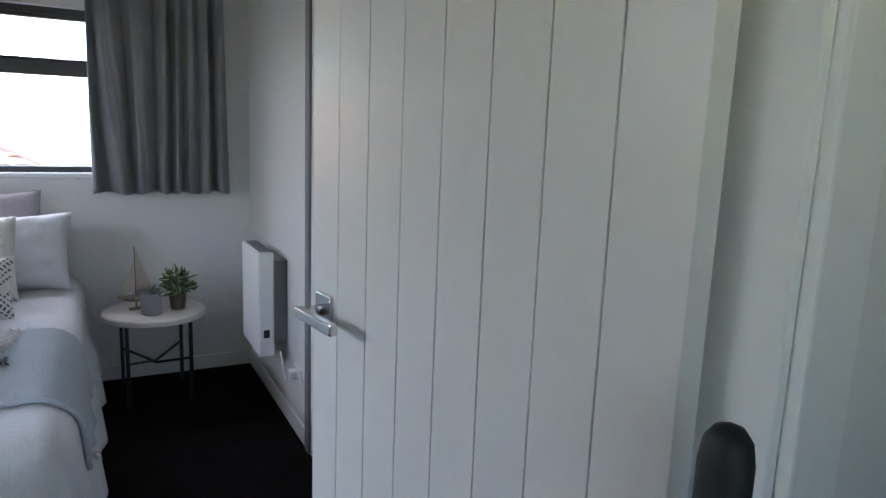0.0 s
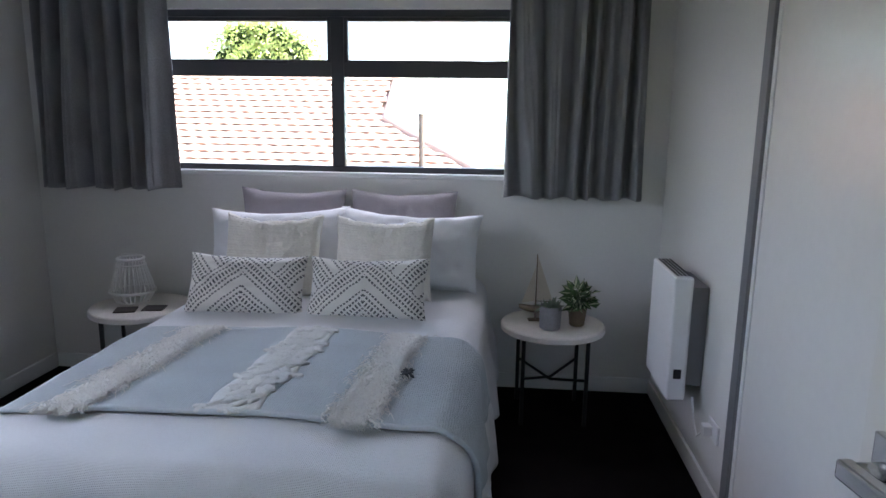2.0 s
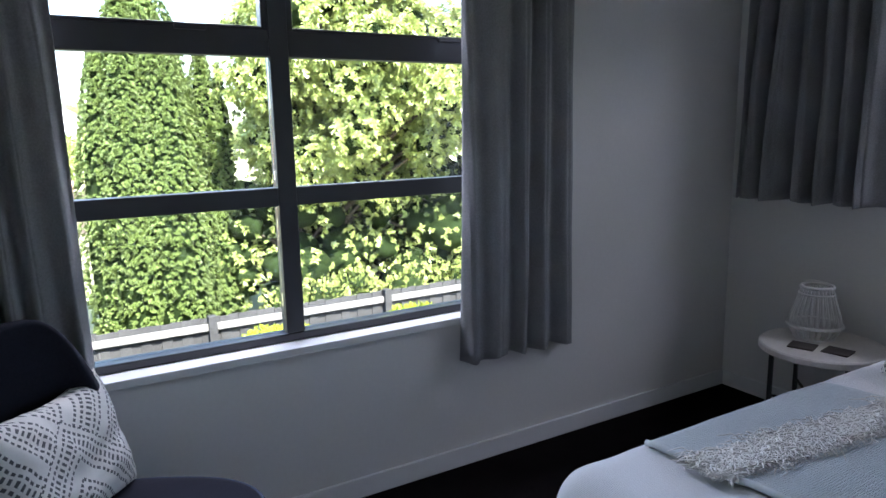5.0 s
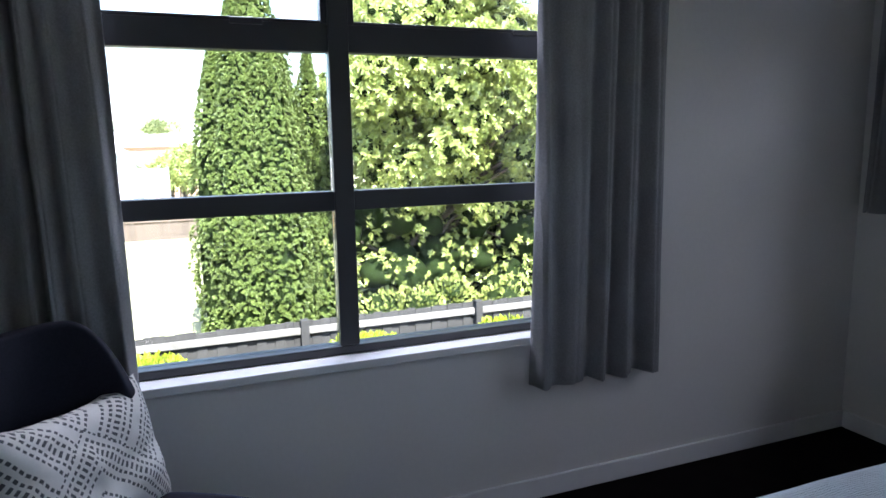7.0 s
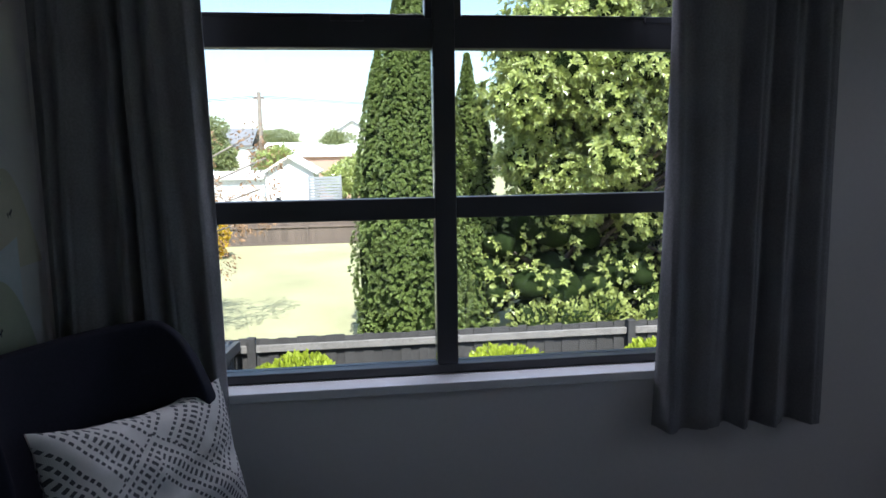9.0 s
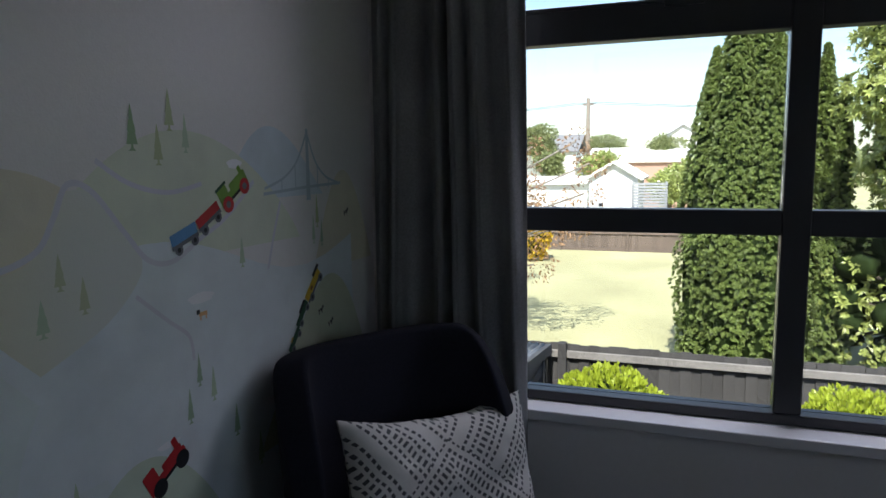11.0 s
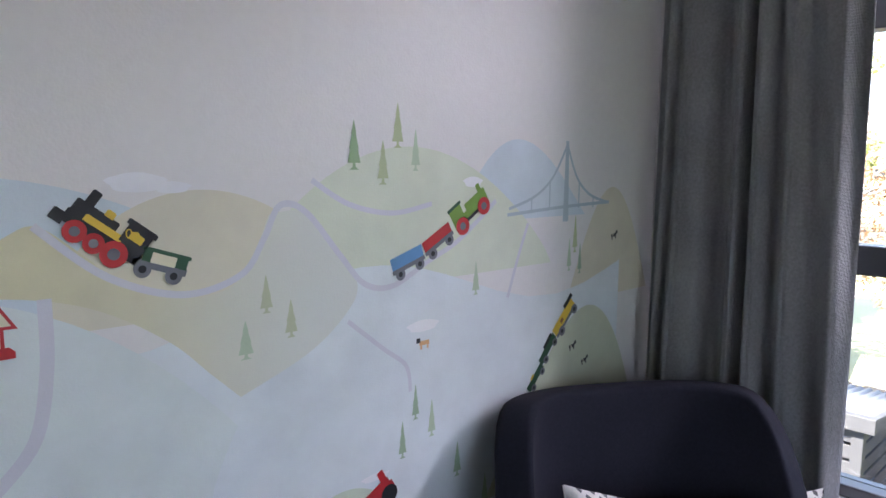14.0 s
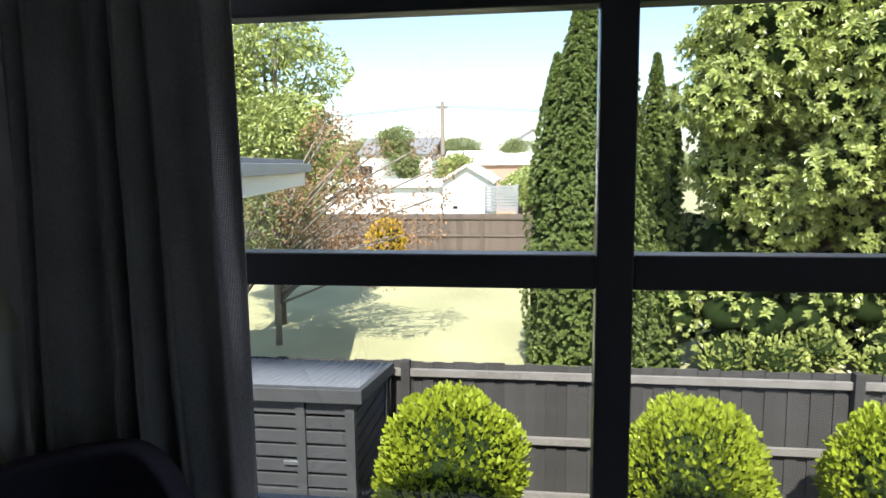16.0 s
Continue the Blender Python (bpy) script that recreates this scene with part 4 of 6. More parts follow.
def ribbon(name, pts, w, material, layer, parent=None, label=""):
    dense = []
    for k in range(len(pts) - 1):
        p = [Vector(pts[max(0, min(len(pts) - 1, k + q))]) for q in (-1, 0, 1, 2)]
        for s in range(8):
            t = s / 8
            dense.append(0.5 * (2 * p[1] + (p[2] - p[0]) * t + (2 * p[0] - 5 * p[1] + 4 * p[2] - p[3]) * t * t + (3 * p[1] - p[0] - 3 * p[2] + p[3]) * t ** 3))
    dense.append(Vector(pts[-1]))
    a, b = [], []
    for k, p in enumerate(dense):
        d = dense[min(k + 1, len(dense) - 1)] - dense[max(k - 1, 0)]
        q = Vector((-d.y, d.x)).normalized() * w / 2
        a.append(p + q), b.append(p - q)
    bm = bmesh.new()
    y = YS + 0.0005 + 0.00008 * layer
    va, vb = ([bm.verts.new((p.x, y, p.y)) for p in side] for side in (a, b))
    for k in range(len(va) - 1):
        bm.faces.new((va[k], va[k + 1], vb[k + 1], vb[k]))
    bmesh.ops.recalc_face_normals(bm, faces=bm.faces)
    return part(name, bm, material, parent or mural, label)


def fir(x, z, h, name, color, wide=0.42):
    """A painted fir: stepped boughs over a short spreading foot."""
    w = h * wide / 2
    y = YS + 0.0005 + 0.00008 * 14
    bm = bmesh.new()
    for a0, b0, a1, b1 in ((0.03, 1.0, 0.40, 0.72), (0.30, 0.72, 0.76, 0.42), (0.60, 0.42, 1.0, 0.14), (0.20, 0.14, 0.24, 0.06), (0.24, 0.06, 0.72, 0.0)):
        bm.faces.new([bm.verts.new((x + w * a, y, z + h * b)) for a, b in ((-a0, b0), (a0, b0), (a1, b1), (-a1, b1))])
    part("painted_fir", bm, paint(name, color), mural, "painted " + name.replace("_", " ") + " fir tree")


BLUE, GREYB, OLIVE, PGREEN, PALE, MINT = (0.60, 0.69, 0.73), (0.42, 0.52, 0.56), (0.66, 0.63, 0.42), (0.66, 0.71, 0.57), (0.70, 0.76, 0.77), (0.46, 0.58, 0.41)
hill(2.20, 1.05, 1.20, 1.395, "hazy_blue", BLUE, 0, 0.62)
hill(0.70, 0.30, 1.30, 1.462, "hazy_blue", BLUE, 0, 0.42)
hill(1.40, 0.96, 1.20, 1.374, "ochre", (0.69, 0.66, 0.52), 1, 0.46, 0.6)
hill(1.16, 0.42, 1.20, 1.441, "pale_green", PGREEN, 2, 0.46, 0.8)
hill(0.36, 0.02, 1.10, 1.36, "ochre", (0.69, 0.66, 0.52), 1, 0.5)
flat("valley", [(2.10, 0.3), (2.10, 1.20)] + [(2.10 - 1.95 * k / 40, 1.22 + 0.05 * math.sin(k * 0.32) - 0.05 * k / 40) for k in range(41)] + [(0.15, 0.3)], paint("pale_blue", PALE), 3, label="painted pale misty valley")

# the golden ridge under the railway, its paint rubbed out to a pale ochre towards the corner
RIDGE = mat("golden_ridge_paint", OLIVE, 0.65, 0.10, 14, 3.0, 0.04, bump_scale=220)
rn, rl = RIDGE.node_tree.nodes, RIDGE.node_tree.links
bs = rn["Principled BSDF"].inputs["Base Color"]
geo, sep, ramp, mx = rn.new("ShaderNodeNewGeometry"), rn.new("ShaderNodeSeparateXYZ"), rn.new("ShaderNodeMapRange"), rn.new("ShaderNodeMix")
mx.data_type = "RGBA"
rl.new(geo.outputs["Position"], sep.inputs[0])
rl.new(sep.outputs["X"], ramp.inputs["Value"])
ramp.inputs["From Min"].default_value, ramp.inputs["From Max"].default_value = 1.40, 0.99
ramp.interpolation_type = "SMOOTHSTEP"
rl.new(ramp.outputs["Result"], mx.inputs["Factor"])
if bs.is_linked:
    rl.new(bs.links[0].from_socket, mx.inputs["A"])
else:
    mx.inputs["A"].default_value = (*OLIVE, 1)
mx.inputs["B"].default_value = (0.685, 0.715, 0.66, 1)
rl.new(mx.outputs["Result"], bs)


def smooth_run(pts, n=6):
    """A smooth open line through the given corners, without its last point."""
    out = []
    for k in range(len(pts) - 1):
        p = [Vector(pts[max(0, min(len(pts) - 1, k + q))]) for q in (-1, 0, 1, 2)]
        for s in range(n):
            t = s / n
            out.append(tuple(0.5 * (2 * p[1] + (p[2] - p[0]) * t + (2 * p[0] - 5 * p[1] + 4 * p[2] - p[3]) * t * t + (3 * p[1] - p[0] - 3 * p[2] + p[3]) * t ** 3)))
    return out


crest = [(1.54, 1.260), (1.457, 1.303), (1.427, 1.325), (1.395, 1.334), (1.347, 1.296), (1.302, 1.256), (1.215, 1.225), (1.14, 1.245), (1.094, 1.335)]
flank = [(1.094, 1.335), (1.03, 1.335), (0.968, 1.265), (0.935, 1.21), (0.958, 1.165), (1.03, 1.112), (1.147, 1.067)]
foot = [(1.147, 1.067), (1.19, 1.11), (1.246, 1.167), (1.332, 1.223), (1.42, 1.250), (1.54, 1.260)]
flat("hill", smooth_run(crest) + smooth_run(flank) + smooth_run(foot), RIDGE, 5.8, label="painted golden olive ridge fading to pale ochre")
hill(1.98, 1.02, 0.80, 1.262, "pale_mint", (0.68, 0.75, 0.73), 5, 0.46, 0.75)
hill(1.21, 0.55, 0.86, 1.19, "pale_blue", PALE, 5.5, 0.45, 0.7)
hill(0.62, 0.05, 0.72, 1.085, "soft_olive", (0.58, 0.62, 0.46), 6, 0.60, 0.8)
hill(1.44, 1.10, 0.66, 0.905, "hazy_blue", BLUE, 6, 0.5)
hill(1.86, 1.28, 0.55, 1.041, "soft_green", (0.58, 0.67, 0.53), 7, 0.52, 0.75)
hill(1.22, 0.66, 0.45, 0.858, "soft_green", (0.58, 0.67, 0.53), 7, 0.45, 0.8)
ROAD, CLOUD = paint("lilac_grey_track", (0.63, 0.635, 0.68)), paint("cloud_white", (0.82, 0.83, 0.84))
for lay, (pts, w) in enumerate((([(1.393, 1.247), (1.395, 1.16), (1.413, 1.073), (1.462, 1.016)], 0.016), ([(1.40, 1.335), (1.32, 1.265), (1.224, 1.231), (1.14, 1.25), (1.103, 1.30), (1.075, 1.348), (1.03, 1.335), (0.968, 1.262), (0.92, 1.21), (0.86, 1.20), (0.78, 1.235), (0.70, 1.27), (0.60, 1.34)], 0.010), ([(1.02, 1.385), (0.95, 1.345), (0.86, 1.327), (0.77, 1.34)], 0.009), ([(0.955, 1.151), (0.88, 1.09), (0.83, 1.05), (0.82, 1.0)], 0.008), ([(0.50, 1.29), (0.53, 1.22), (0.56, 1.14)], 0.008), ([(1.70, 1.24), (1.69, 1.18), (1.70, 1.10)], 0.012))):
    ribbon("track", pts, w, ROAD, 10 + 0.3 * lay, label="painted lilac railway track")
for lay, (x, z, w, h) in enumerate(((1.28, 1.385, 0.075, 0.026), (1.235, 1.378, 0.05, 0.016), (0.665, 1.378, 0.05, 0.020), (0.79, 1.118, 0.075, 0.022), (1.66, 1.115, 0.06, 0.02), (0.90, 0.862, 0.06, 0.014))):
    flat("cloud", [(x + w / 2 * math.cos(a) * (1 + 0.12 * math.sin(5 * a)), z + h / 2 * math.sin(a)) for a in (6.283 * k / 24 for k in range(24))], CLOUD, 12 + 0.3 * lay, label="painted white puff of steam")
STEEL = paint("bridge_blue_grey", GREYB)
# large bridge
big = flat("bridge", [(1.652, 1.462), (1.622, 1.462), (1.622, 1.262), (1.660, 1.262)], STEEL, 8, label="painted blue-grey suspension bridge")
ribbon("cable", [(1.63, 1.445), (1.585, 1.365), (1.53, 1.325), (1.45, 1.318)], 0.012, STEEL, 8.4, big)
ribbon("cable", [(1.645, 1.445), (1.69, 1.385), (1.76, 1.345), (1.86, 1.33)], 0.012, STEEL, 8.4, big)
ribbon("deck", [(1.90, 1.285), (1.70, 1.293), (1.46, 1.303)], 0.013, STEEL, 9.3, big)
for x, z in ((1.565, 1.35), (1.505, 1.322), (1.71, 1.372), (1.78, 1.345)):
    ribbon("hanger", [(x, z), (x, 1.296)], 0.008, STEEL, 8.8, big)
# small bridge
sm = flat("bridge", [(0.377, 1.463), (0.367, 1.463), (0.362, 1.287), (0.382, 1.287)], STEEL, 8, label="painted blue-grey suspension bridge")
ribbon("cable", [(0.372, 1.455), (0.42, 1.385), (0.48, 1.345), (0.56, 1.322)], 0.006, STEEL, 8.4, sm)
ribbon("cable", [(0.372, 1.455), (0.335, 1.385), (0.285, 1.345), (0.215, 1.325)], 0.006, STEEL, 8.4, sm)
ribbon("deck", [(0.565, 1.310), (0.372, 1.320), (0.205, 1.325)], 0.007, STEEL, 9.3, sm)
for x, z in ((0.43, 1.375), (0.49, 1.342), (0.325, 1.372), (0.27, 1.34)):
    ribbon("hanger", [(x, z), (x, 1.315)], 0.004, STEEL, 8.8, sm)
LEAFG, OLDG, MIDG = (0.28, 0.42, 0.23), (0.46, 0.53, 0.30), (0.33, 0.46, 0.31)
for x, z, h, nm, c, wd in ((1.602, 1.146, 0.078, "dusty_green", MINT, 0.5), (1.559, 1.193, 0.078, "olive_green", OLDG, 0.5), (1.525, 1.127, 0.080, "mid_green", MIDG, 0.5), (1.137, 1.122, 0.058, "dusty_green", MINT, 0.42), (1.102, 1.187, 0.058, "pale_olive", (0.50, 0.55, 0.36), 0.36), (1.061, 1.143, 0.060, "pale_olive", (0.50, 0.55, 0.36), 0.36), (0.940, 1.401, 0.080, "leaf_green", LEAFG, 0.32), (0.849, 1.438, 0.076, "olive_green", OLDG, 0.32), (0.881, 1.376, 0.074, "olive_green", OLDG, 0.32), (0.809, 1.399, 0.072, "dusty_green", MINT, 0.28), (0.654, 1.158, 0.066, "dusty_green", MINT, 0.30), (0.808, 0.944, 0.066, "mid_green", MIDG, 0.26), (0.768, 0.901, 0.072, "dusty_green", MINT, 0.26), (0.839, 0.878, 0.070, "mid_green", MIDG, 0.26), (1.317, 0.880, 0.080, "mid_green", MIDG, 0.36), (1.105, 0.815, 0.066, "dusty_green", MINT, 0.36), (1.36, 0.845, 0.05, "dusty_green", MINT, 0.4), (1.275, 0.84, 0.05, "dusty_green", MINT, 0.4), (0.335, 1.215, 0.085, "olive_green", OLDG, 0.22), (0.355, 1.175, 0.075, "dusty_green", MINT, 0.22), (0.315, 1.165, 0.070, "mid_green", MIDG, 0.22), (0.70, 0.80, 0.07, "mid_green", MIDG, 0.3), (0.62, 0.70, 0.08, "dusty_green", MINT, 0.3)):
    fir(x, z, h, nm, c, wd)

# toy vehicles: own axes run along the train (u) and up from the rail (v), in metres
STICK = {k: mat(k + "_sticker", c, 0.45, 0.06, 60, 8) for k, c in (("black", (0.02, 0.022, 0.025)), ("red", (0.50, 0.03, 0.035)), ("yellow", (0.72, 0.50, 0.06)), ("green", (0.18, 0.33, 0.05)), ("dark_green", (0.03, 0.10, 0.05)), ("blue", (0.12, 0.30, 0.55)), ("grey", (0.16, 0.17, 0.19)), ("cream", (0.72, 0.68, 0.50)), ("brown", (0.30, 0.13, 0.04)), ("tan", (0.70, 0.42, 0.20)))}


def vehicle(label, x, z, deg, size, bits, wheels, face=1):
    """A sticker of a toy vehicle; bits: (colour, u0, v0, u1, v1); wheels: (u, radius, colour). face -1: it heads to smaller x."""
    c, s = math.cos(radians(deg * face)), math.sin(radians(deg * face))

    def at(u, v):
        u, v = u * face, v * 0.74
        return (x + size * (u * c - v * s), z + size * (u * s + v * c))

    body = None
    for k, (col, u0, v0, u1, v1) in enumerate(bits):
        b = 0.02
        pts = [at(u0, v0), at(u1, v0), at(u1, v1 - b), at(u1 - b, v1), at(u0 + b, v1), at(u0, v1 - b)]
        ob = flat("toy_vehicle" if body is None else "panel", pts, STICK[col], 16 + k, body, label if body is None else "")
        body = body or ob
    for k, (u, r, col) in enumerate(wheels):
        ob = flat("wheel", [(lambda p: (p[0] + size * r * math.cos(a), p[1] + size * r * math.sin(a)))(at(u, r * 0.6)) for a in (6.283 * q / 18 for q in range(18))], STICK[col], 26 + 0.6 * k, body)
        flat("hub", [(lambda p: (p[0] + size * r * 0.45 * math.cos(a), p[1] + size * r * 0.45 * math.sin(a)))(at(u, r * 0.6)) for a in (6.283 * q / 12 for q in range(12))], STICK["grey" if col == "red" else "black"], 28.5 + 0.6 * k, body)


# a train's length is 1 along u before scaling
LOCO = (("black", 0.0, 0.12, 1.0, 0.36), ("black", 0.96, 0.06, 1.12, 0.26), ("black", 0.42, 0.34, 0.98, 0.56), ("yellow", 0.30, 0.30, 0.80, 0.42), ("black", 0.0, 0.34, 0.34, 0.68), ("black", -0.04, 0.64, 0.38, 0.74), ("black", 0.78, 0.52, 0.90, 0.80), ("yellow", 0.52, 0.54, 0.64, 0.66), ("yellow", 0.08, 0.44, 0.26, 0.58))
vehicle("painted black steam engine with red wheels", 1.294, 1.270, 38, 0.106, LOCO, ((0.28, 0.165, "red"), (0.54, 0.125, "red"), (0.79, 0.135, "red")))
vehicle("painted green and cream coal tender", 1.225, 1.248, 19, 0.073, (("grey", 0, 0.14, 1, 0.34), ("cream", 0.22, 0.30, 0.72, 0.60), ("dark_green", 0.02, 0.30, 0.24, 0.62), ("dark_green", 0.70, 0.30, 0.86, 0.62), ("dark_green", -0.02, 0.56, 0.9, 0.66)), ((0.22, 0.16, "grey"), (0.80, 0.16, "grey")))
vehicle("painted green toy engine with red wheels", 0.702, 1.279, 33, 0.108, (("green", 0.0, 0.10, 0.95, 0.34), ("green", 0.38, 0.30, 0.95, 0.50), ("green", 0.0, 0.32, 0.30, 0.66), ("dark_green", -0.02, 0.60, 0.34, 0.68), ("green", 0.78, 0.46, 0.88, 0.68), ("black", 0.30, 0.08, 0.7, 0.16)), ((0.16, 0.16, "red"), (0.78, 0.16, "red")), -1)
vehicle("painted red toy wagon", 0.779, 1.237, 29, 0.078, (("grey", 0, 0.14, 1, 0.28), ("red", 0.02, 0.28, 0.98, 0.62)), ((0.2, 0.14, "grey"), (0.8, 0.14, "grey")), -1)
vehicle("painted blue toy wagon", 0.857, 1.209, 18, 0.078, (("grey", 0, 0.14, 1, 0.28), ("blue", 0.02, 0.28, 0.98, 0.66)), ((0.2, 0.14, "grey"), (0.8, 0.14, "grey")), -1)
vehicle("painted yellow giraffe-spotted toy wagon", 1.641, 0.981, 46, 0.104, (("grey", 0, 0.12, 1, 0.36), ("yellow", 0.02, 0.34, 0.82, 0.66), ("black", 0.62, 0.62, 1.0, 0.76), ("black", 0.80, 0.40, 1.02, 0.62), ("black", -0.06, 0.60, 0.20, 0.70), ("brown", 0.46, 0.46, 0.58, 0.60), ("brown", 0.24, 0.40, 0.34, 0.50), ("brown", 0.62, 0.38, 0.72, 0.50)), ((0.30, 0.17, "grey"), (0.86, 0.17, "grey")), -1)
vehicle("painted green zebra toy wagon", 1.710, 0.915, 46, 0.104, (("dark_green", 0, 0.14, 1, 0.50), ("cream", 0.46, 0.46, 0.66, 0.80), ("black", 0.52, 0.46, 0.56, 0.80), ("black", 0.60, 0.46, 0.64, 0.8)), ((0.2, 0.16, "grey"), (0.85, 0.17, "grey")), -1)
vehicle("painted red toy engine", 0.945, 0.772, 28, 0.112, (("red", 0.0, 0.10, 0.95, 0.36), ("red", 0.0, 0.34, 0.28, 0.70), ("red", 0.40, 0.34, 0.90, 0.50), ("red", 0.76, 0.48, 0.88, 0.74), ("black", 0.30, 0.10, 0.7, 0.18)), ((0.2, 0.16, "black"), (0.80, 0.16, "black")), -1)
vehicle("painted red toy wagon", 1.032, 0.722, 30, 0.080, (("red", 0, 0.14, 1, 0.60),), ((0.2, 0.15, "black"), (0.8, 0.15, "black")), -1)
vehicle("painted yellow and black toy wagon", 0.385, 1.021, 46, 0.103, (("yellow", 0, 0.12, 0.9, 0.45), ("black", 0.60, 0.42, 0.98, 0.56), ("grey", 0, 0.06, 0.9, 0.16), ("brown", 0.3, 0.24, 0.42, 0.36)), ((0.2, 0.11, "grey"), (0.8, 0.11, "grey")), -1)
vehicle("painted dark green toy wagon", 0.436, 0.969, 50, 0.076, (("dark_green", 0, 0.10, 0.95, 0.44), ("black", 0.4, 0.40, 0.9, 0.56)), ((0.2, 0.12, "grey"), (0.8, 0.12, "grey")), -1)
vehicle("painted dark green toy wagon", 0.476, 0.915, 48, 0.070, (("dark_green", 0, 0.10, 0.95, 0.44), ("yellow", 0.3, 0.40, 0.5, 0.52)), ((0.2, 0.12, "grey"), (0.8, 0.12, "grey")), -1)
vehicle("painted small tan and black dog", 0.772, 1.074, 0, 0.034, (("tan", 0.1, 0.3, 0.8, 0.62), ("tan", 0.15, 0, 0.27, 0.32), ("tan", 0.62, 0, 0.74, 0.32), ("black", 0.74, 0.50, 1.02, 0.86)), ())
for x, z in ((0.347, 0.985), (0.298, 0.942), (1.591, 0.958), (0.192, 1.232)):
    vehicle("painted tiny black and white animal", x, z, 8, 0.030, (("black", 0.1, 0.3, 0.8, 0.62), ("cream", 0.30, 0.34, 0.42, 0.60), ("black", 0.15, 0, 0.27, 0.32), ("black", 0.62, 0, 0.74, 0.32), ("black", 0.74, 0.50, 1.0, 0.86)), (), -1)
sg = flat("warning_sign", [(1.4385, 1.244), (1.422, 1.216), (1.455, 1.216)], STICK["red"], 16, None, "painted red triangular warning sign")
flat("sign_face", [(1.4385, 1.237), (1.4285, 1.220), (1.4485, 1.220)], STICK["cream"], 17, sg)
ribbon("post", [(1.4385, 1.217), (1.4385, 1.186)], 0.004, STICK["red"], 17, sg)
flat("foot", [(1.450, 1.181), (1.426, 1.181), (1.426, 1.189), (1.432, 1.195), (1.445, 1.195), (1.450, 1.189)], STICK["red"], 18, sg)


# the engine's number, two yellow rings on its cab
for dx in (0.0, 0.0095):
    ribbon("numeral", [(1.293 - dx + 0.0034 * math.cos(a), 1.3195 - dx * 0.5 + 0.0056 * math.sin(a)) for a in (6.283 * k / 10 for k in range(11))], 0.0016, STICK["yellow"], 31, mural, "yellow number 00 on the engine cab")


# ---- outdoors ----
G = -2.5
bm = bmesh.new()
bmesh.ops.create_grid(bm, x_segments=1, y_segments=1, size=900, matrix=Matrix.Translation((0, 0, G)))
structure("ground", bm, GRASS, "pale dry mown lawn reaching far off", "ground")
structure("yard", box((-6.0, -7, G), (-0.3, 16, G + 0.015)), YARD, "bare bark-strewn strip beside the house", "ground")
# the house itself: outer walls below and the eaves
hw = empty("own_house_shell", "plain outer walls and roof of the house", "house", kind="structure")
part("lower_wall", box((-0.16, HALL - 2, G), (8, YN + 0.16, -0.12)), WHITEWALL, hw)
part("roof", box((-0.75, HALL - 3, ZC + 0.14), (8, YN + 0.75, ZC + 0.30)), GREYROOF, hw)

FX, FT = -6.0, -0.78


def paling(w, h, d):
    """A sawn fence paling with a slightly worn top."""
    bm = box((-d, -w / 2, 0), (0, w / 2, h), 0.004)
    me = bpy.data.meshes.new("paling")
    bm.to_mesh(me)
    bm.free()
    return me


def fence(x, y0, y1, z0, z1, wood, rails, label, post_at, spacing, rail_in, pw=0.12, rail_mat=None):
    f = empty("fence", label, "fence")
    me = paling(pw, z1 - z0 - 0.05, 0.018)
    me.materials.append(wood)
    rng = random.Random(int(-x))
    y = y0
    k = 0
    while y < y1 and k < 300:
        ob = new("paling", me)
        ob.parent = f
        ob.matrix_world = pose(x - (0.019 if k % 2 else 0), y, z0 + 0.05 + rng.uniform(-0.012, 0.008), 0, rng.uniform(-0.15, 0.15), rng.uniform(-0.3, 0.3))
        y += pw - 0.006
        k += 1
    for z in rails:
        part("rail", box((x, y0, z), (x + 0.05, y1, z + 0.085), 0.006), rail_mat or wood, f)
    y = post_at
    while y < y1:
        part("post", box((x + 0.001, y - 0.05, z0), (x + 0.105, y + 0.05, z1 + 0.03), 0.006), wood, f)
        y += spacing
    part("kickboard", box((x + 0.001, y0, z0), (x + 0.03, y1, z0 + 0.12), 0.004), wood, f)
    return f


fence(FX, -6.5, 16.5, G, FT, FENCE, (FT - 0.16, FT - 0.90, G + 0.18), "black-stained paling fence along the yard", -5.08, 2.36, 1, rail_mat=RAIL)
fence(-28.0, -22, 16, G, -0.75, OLDFENCE, (-1.0, -1.75), "weathered brown paling fence across the far lawn", -21.5, 2.9, 1, 0.15)
bm = tube([(-27.8, 1.6, -1.0), (-26.6, 1.5, G)], 0.06, sides=6)
thing("fence_brace", bm, OLDFENCE, "weathered timber brace leaning on the far fence", "brace")

# bin store
st = empty("bin_store", "dark slatted bin store with a corrugated roof", "shed")
SX0, SX1, SY0, SY1, SZ = -5.9, -4.5, -3.4, -0.56, -0.72
for y0, y1 in ((SY1 - 0.09, SY1), (SY1 - 0.56, SY1 - 0.47), (SY1 - 1.62, SY1 - 1.53), (SY0, SY0 + 0.09)):
    part("post", box((SX1 - 0.09, y0, G), (SX1 + 0.004, y1, SZ), 0.005), SLATS, st)
part("post", box((SX0, SY1 - 0.09, G), (SX0 + 0.09, SY1 + 0.004, SZ - 0.2), 0.005), SLATS, st)
z = G + 0.08
while z < SZ - 0.1:
    for y0, y1 in ((SY1 - 0.47, SY1 - 0.09), (SY1 - 1.53, SY1 - 0.56), (SY0 + 0.09, SY1 - 1.62)):
        part("slat", box((SX1 - 0.045, y0, z), (SX1 - 0.02, y1, z + 0.115), 0.005, m=None), SLATS, st)
    part("slat", box((SX0 + 0.09, SY1 - 0.045, z), (SX1 - 0.09, SY1 - 0.02, z + 0.115), 0.005), SLATS, st)
    z += 0.142
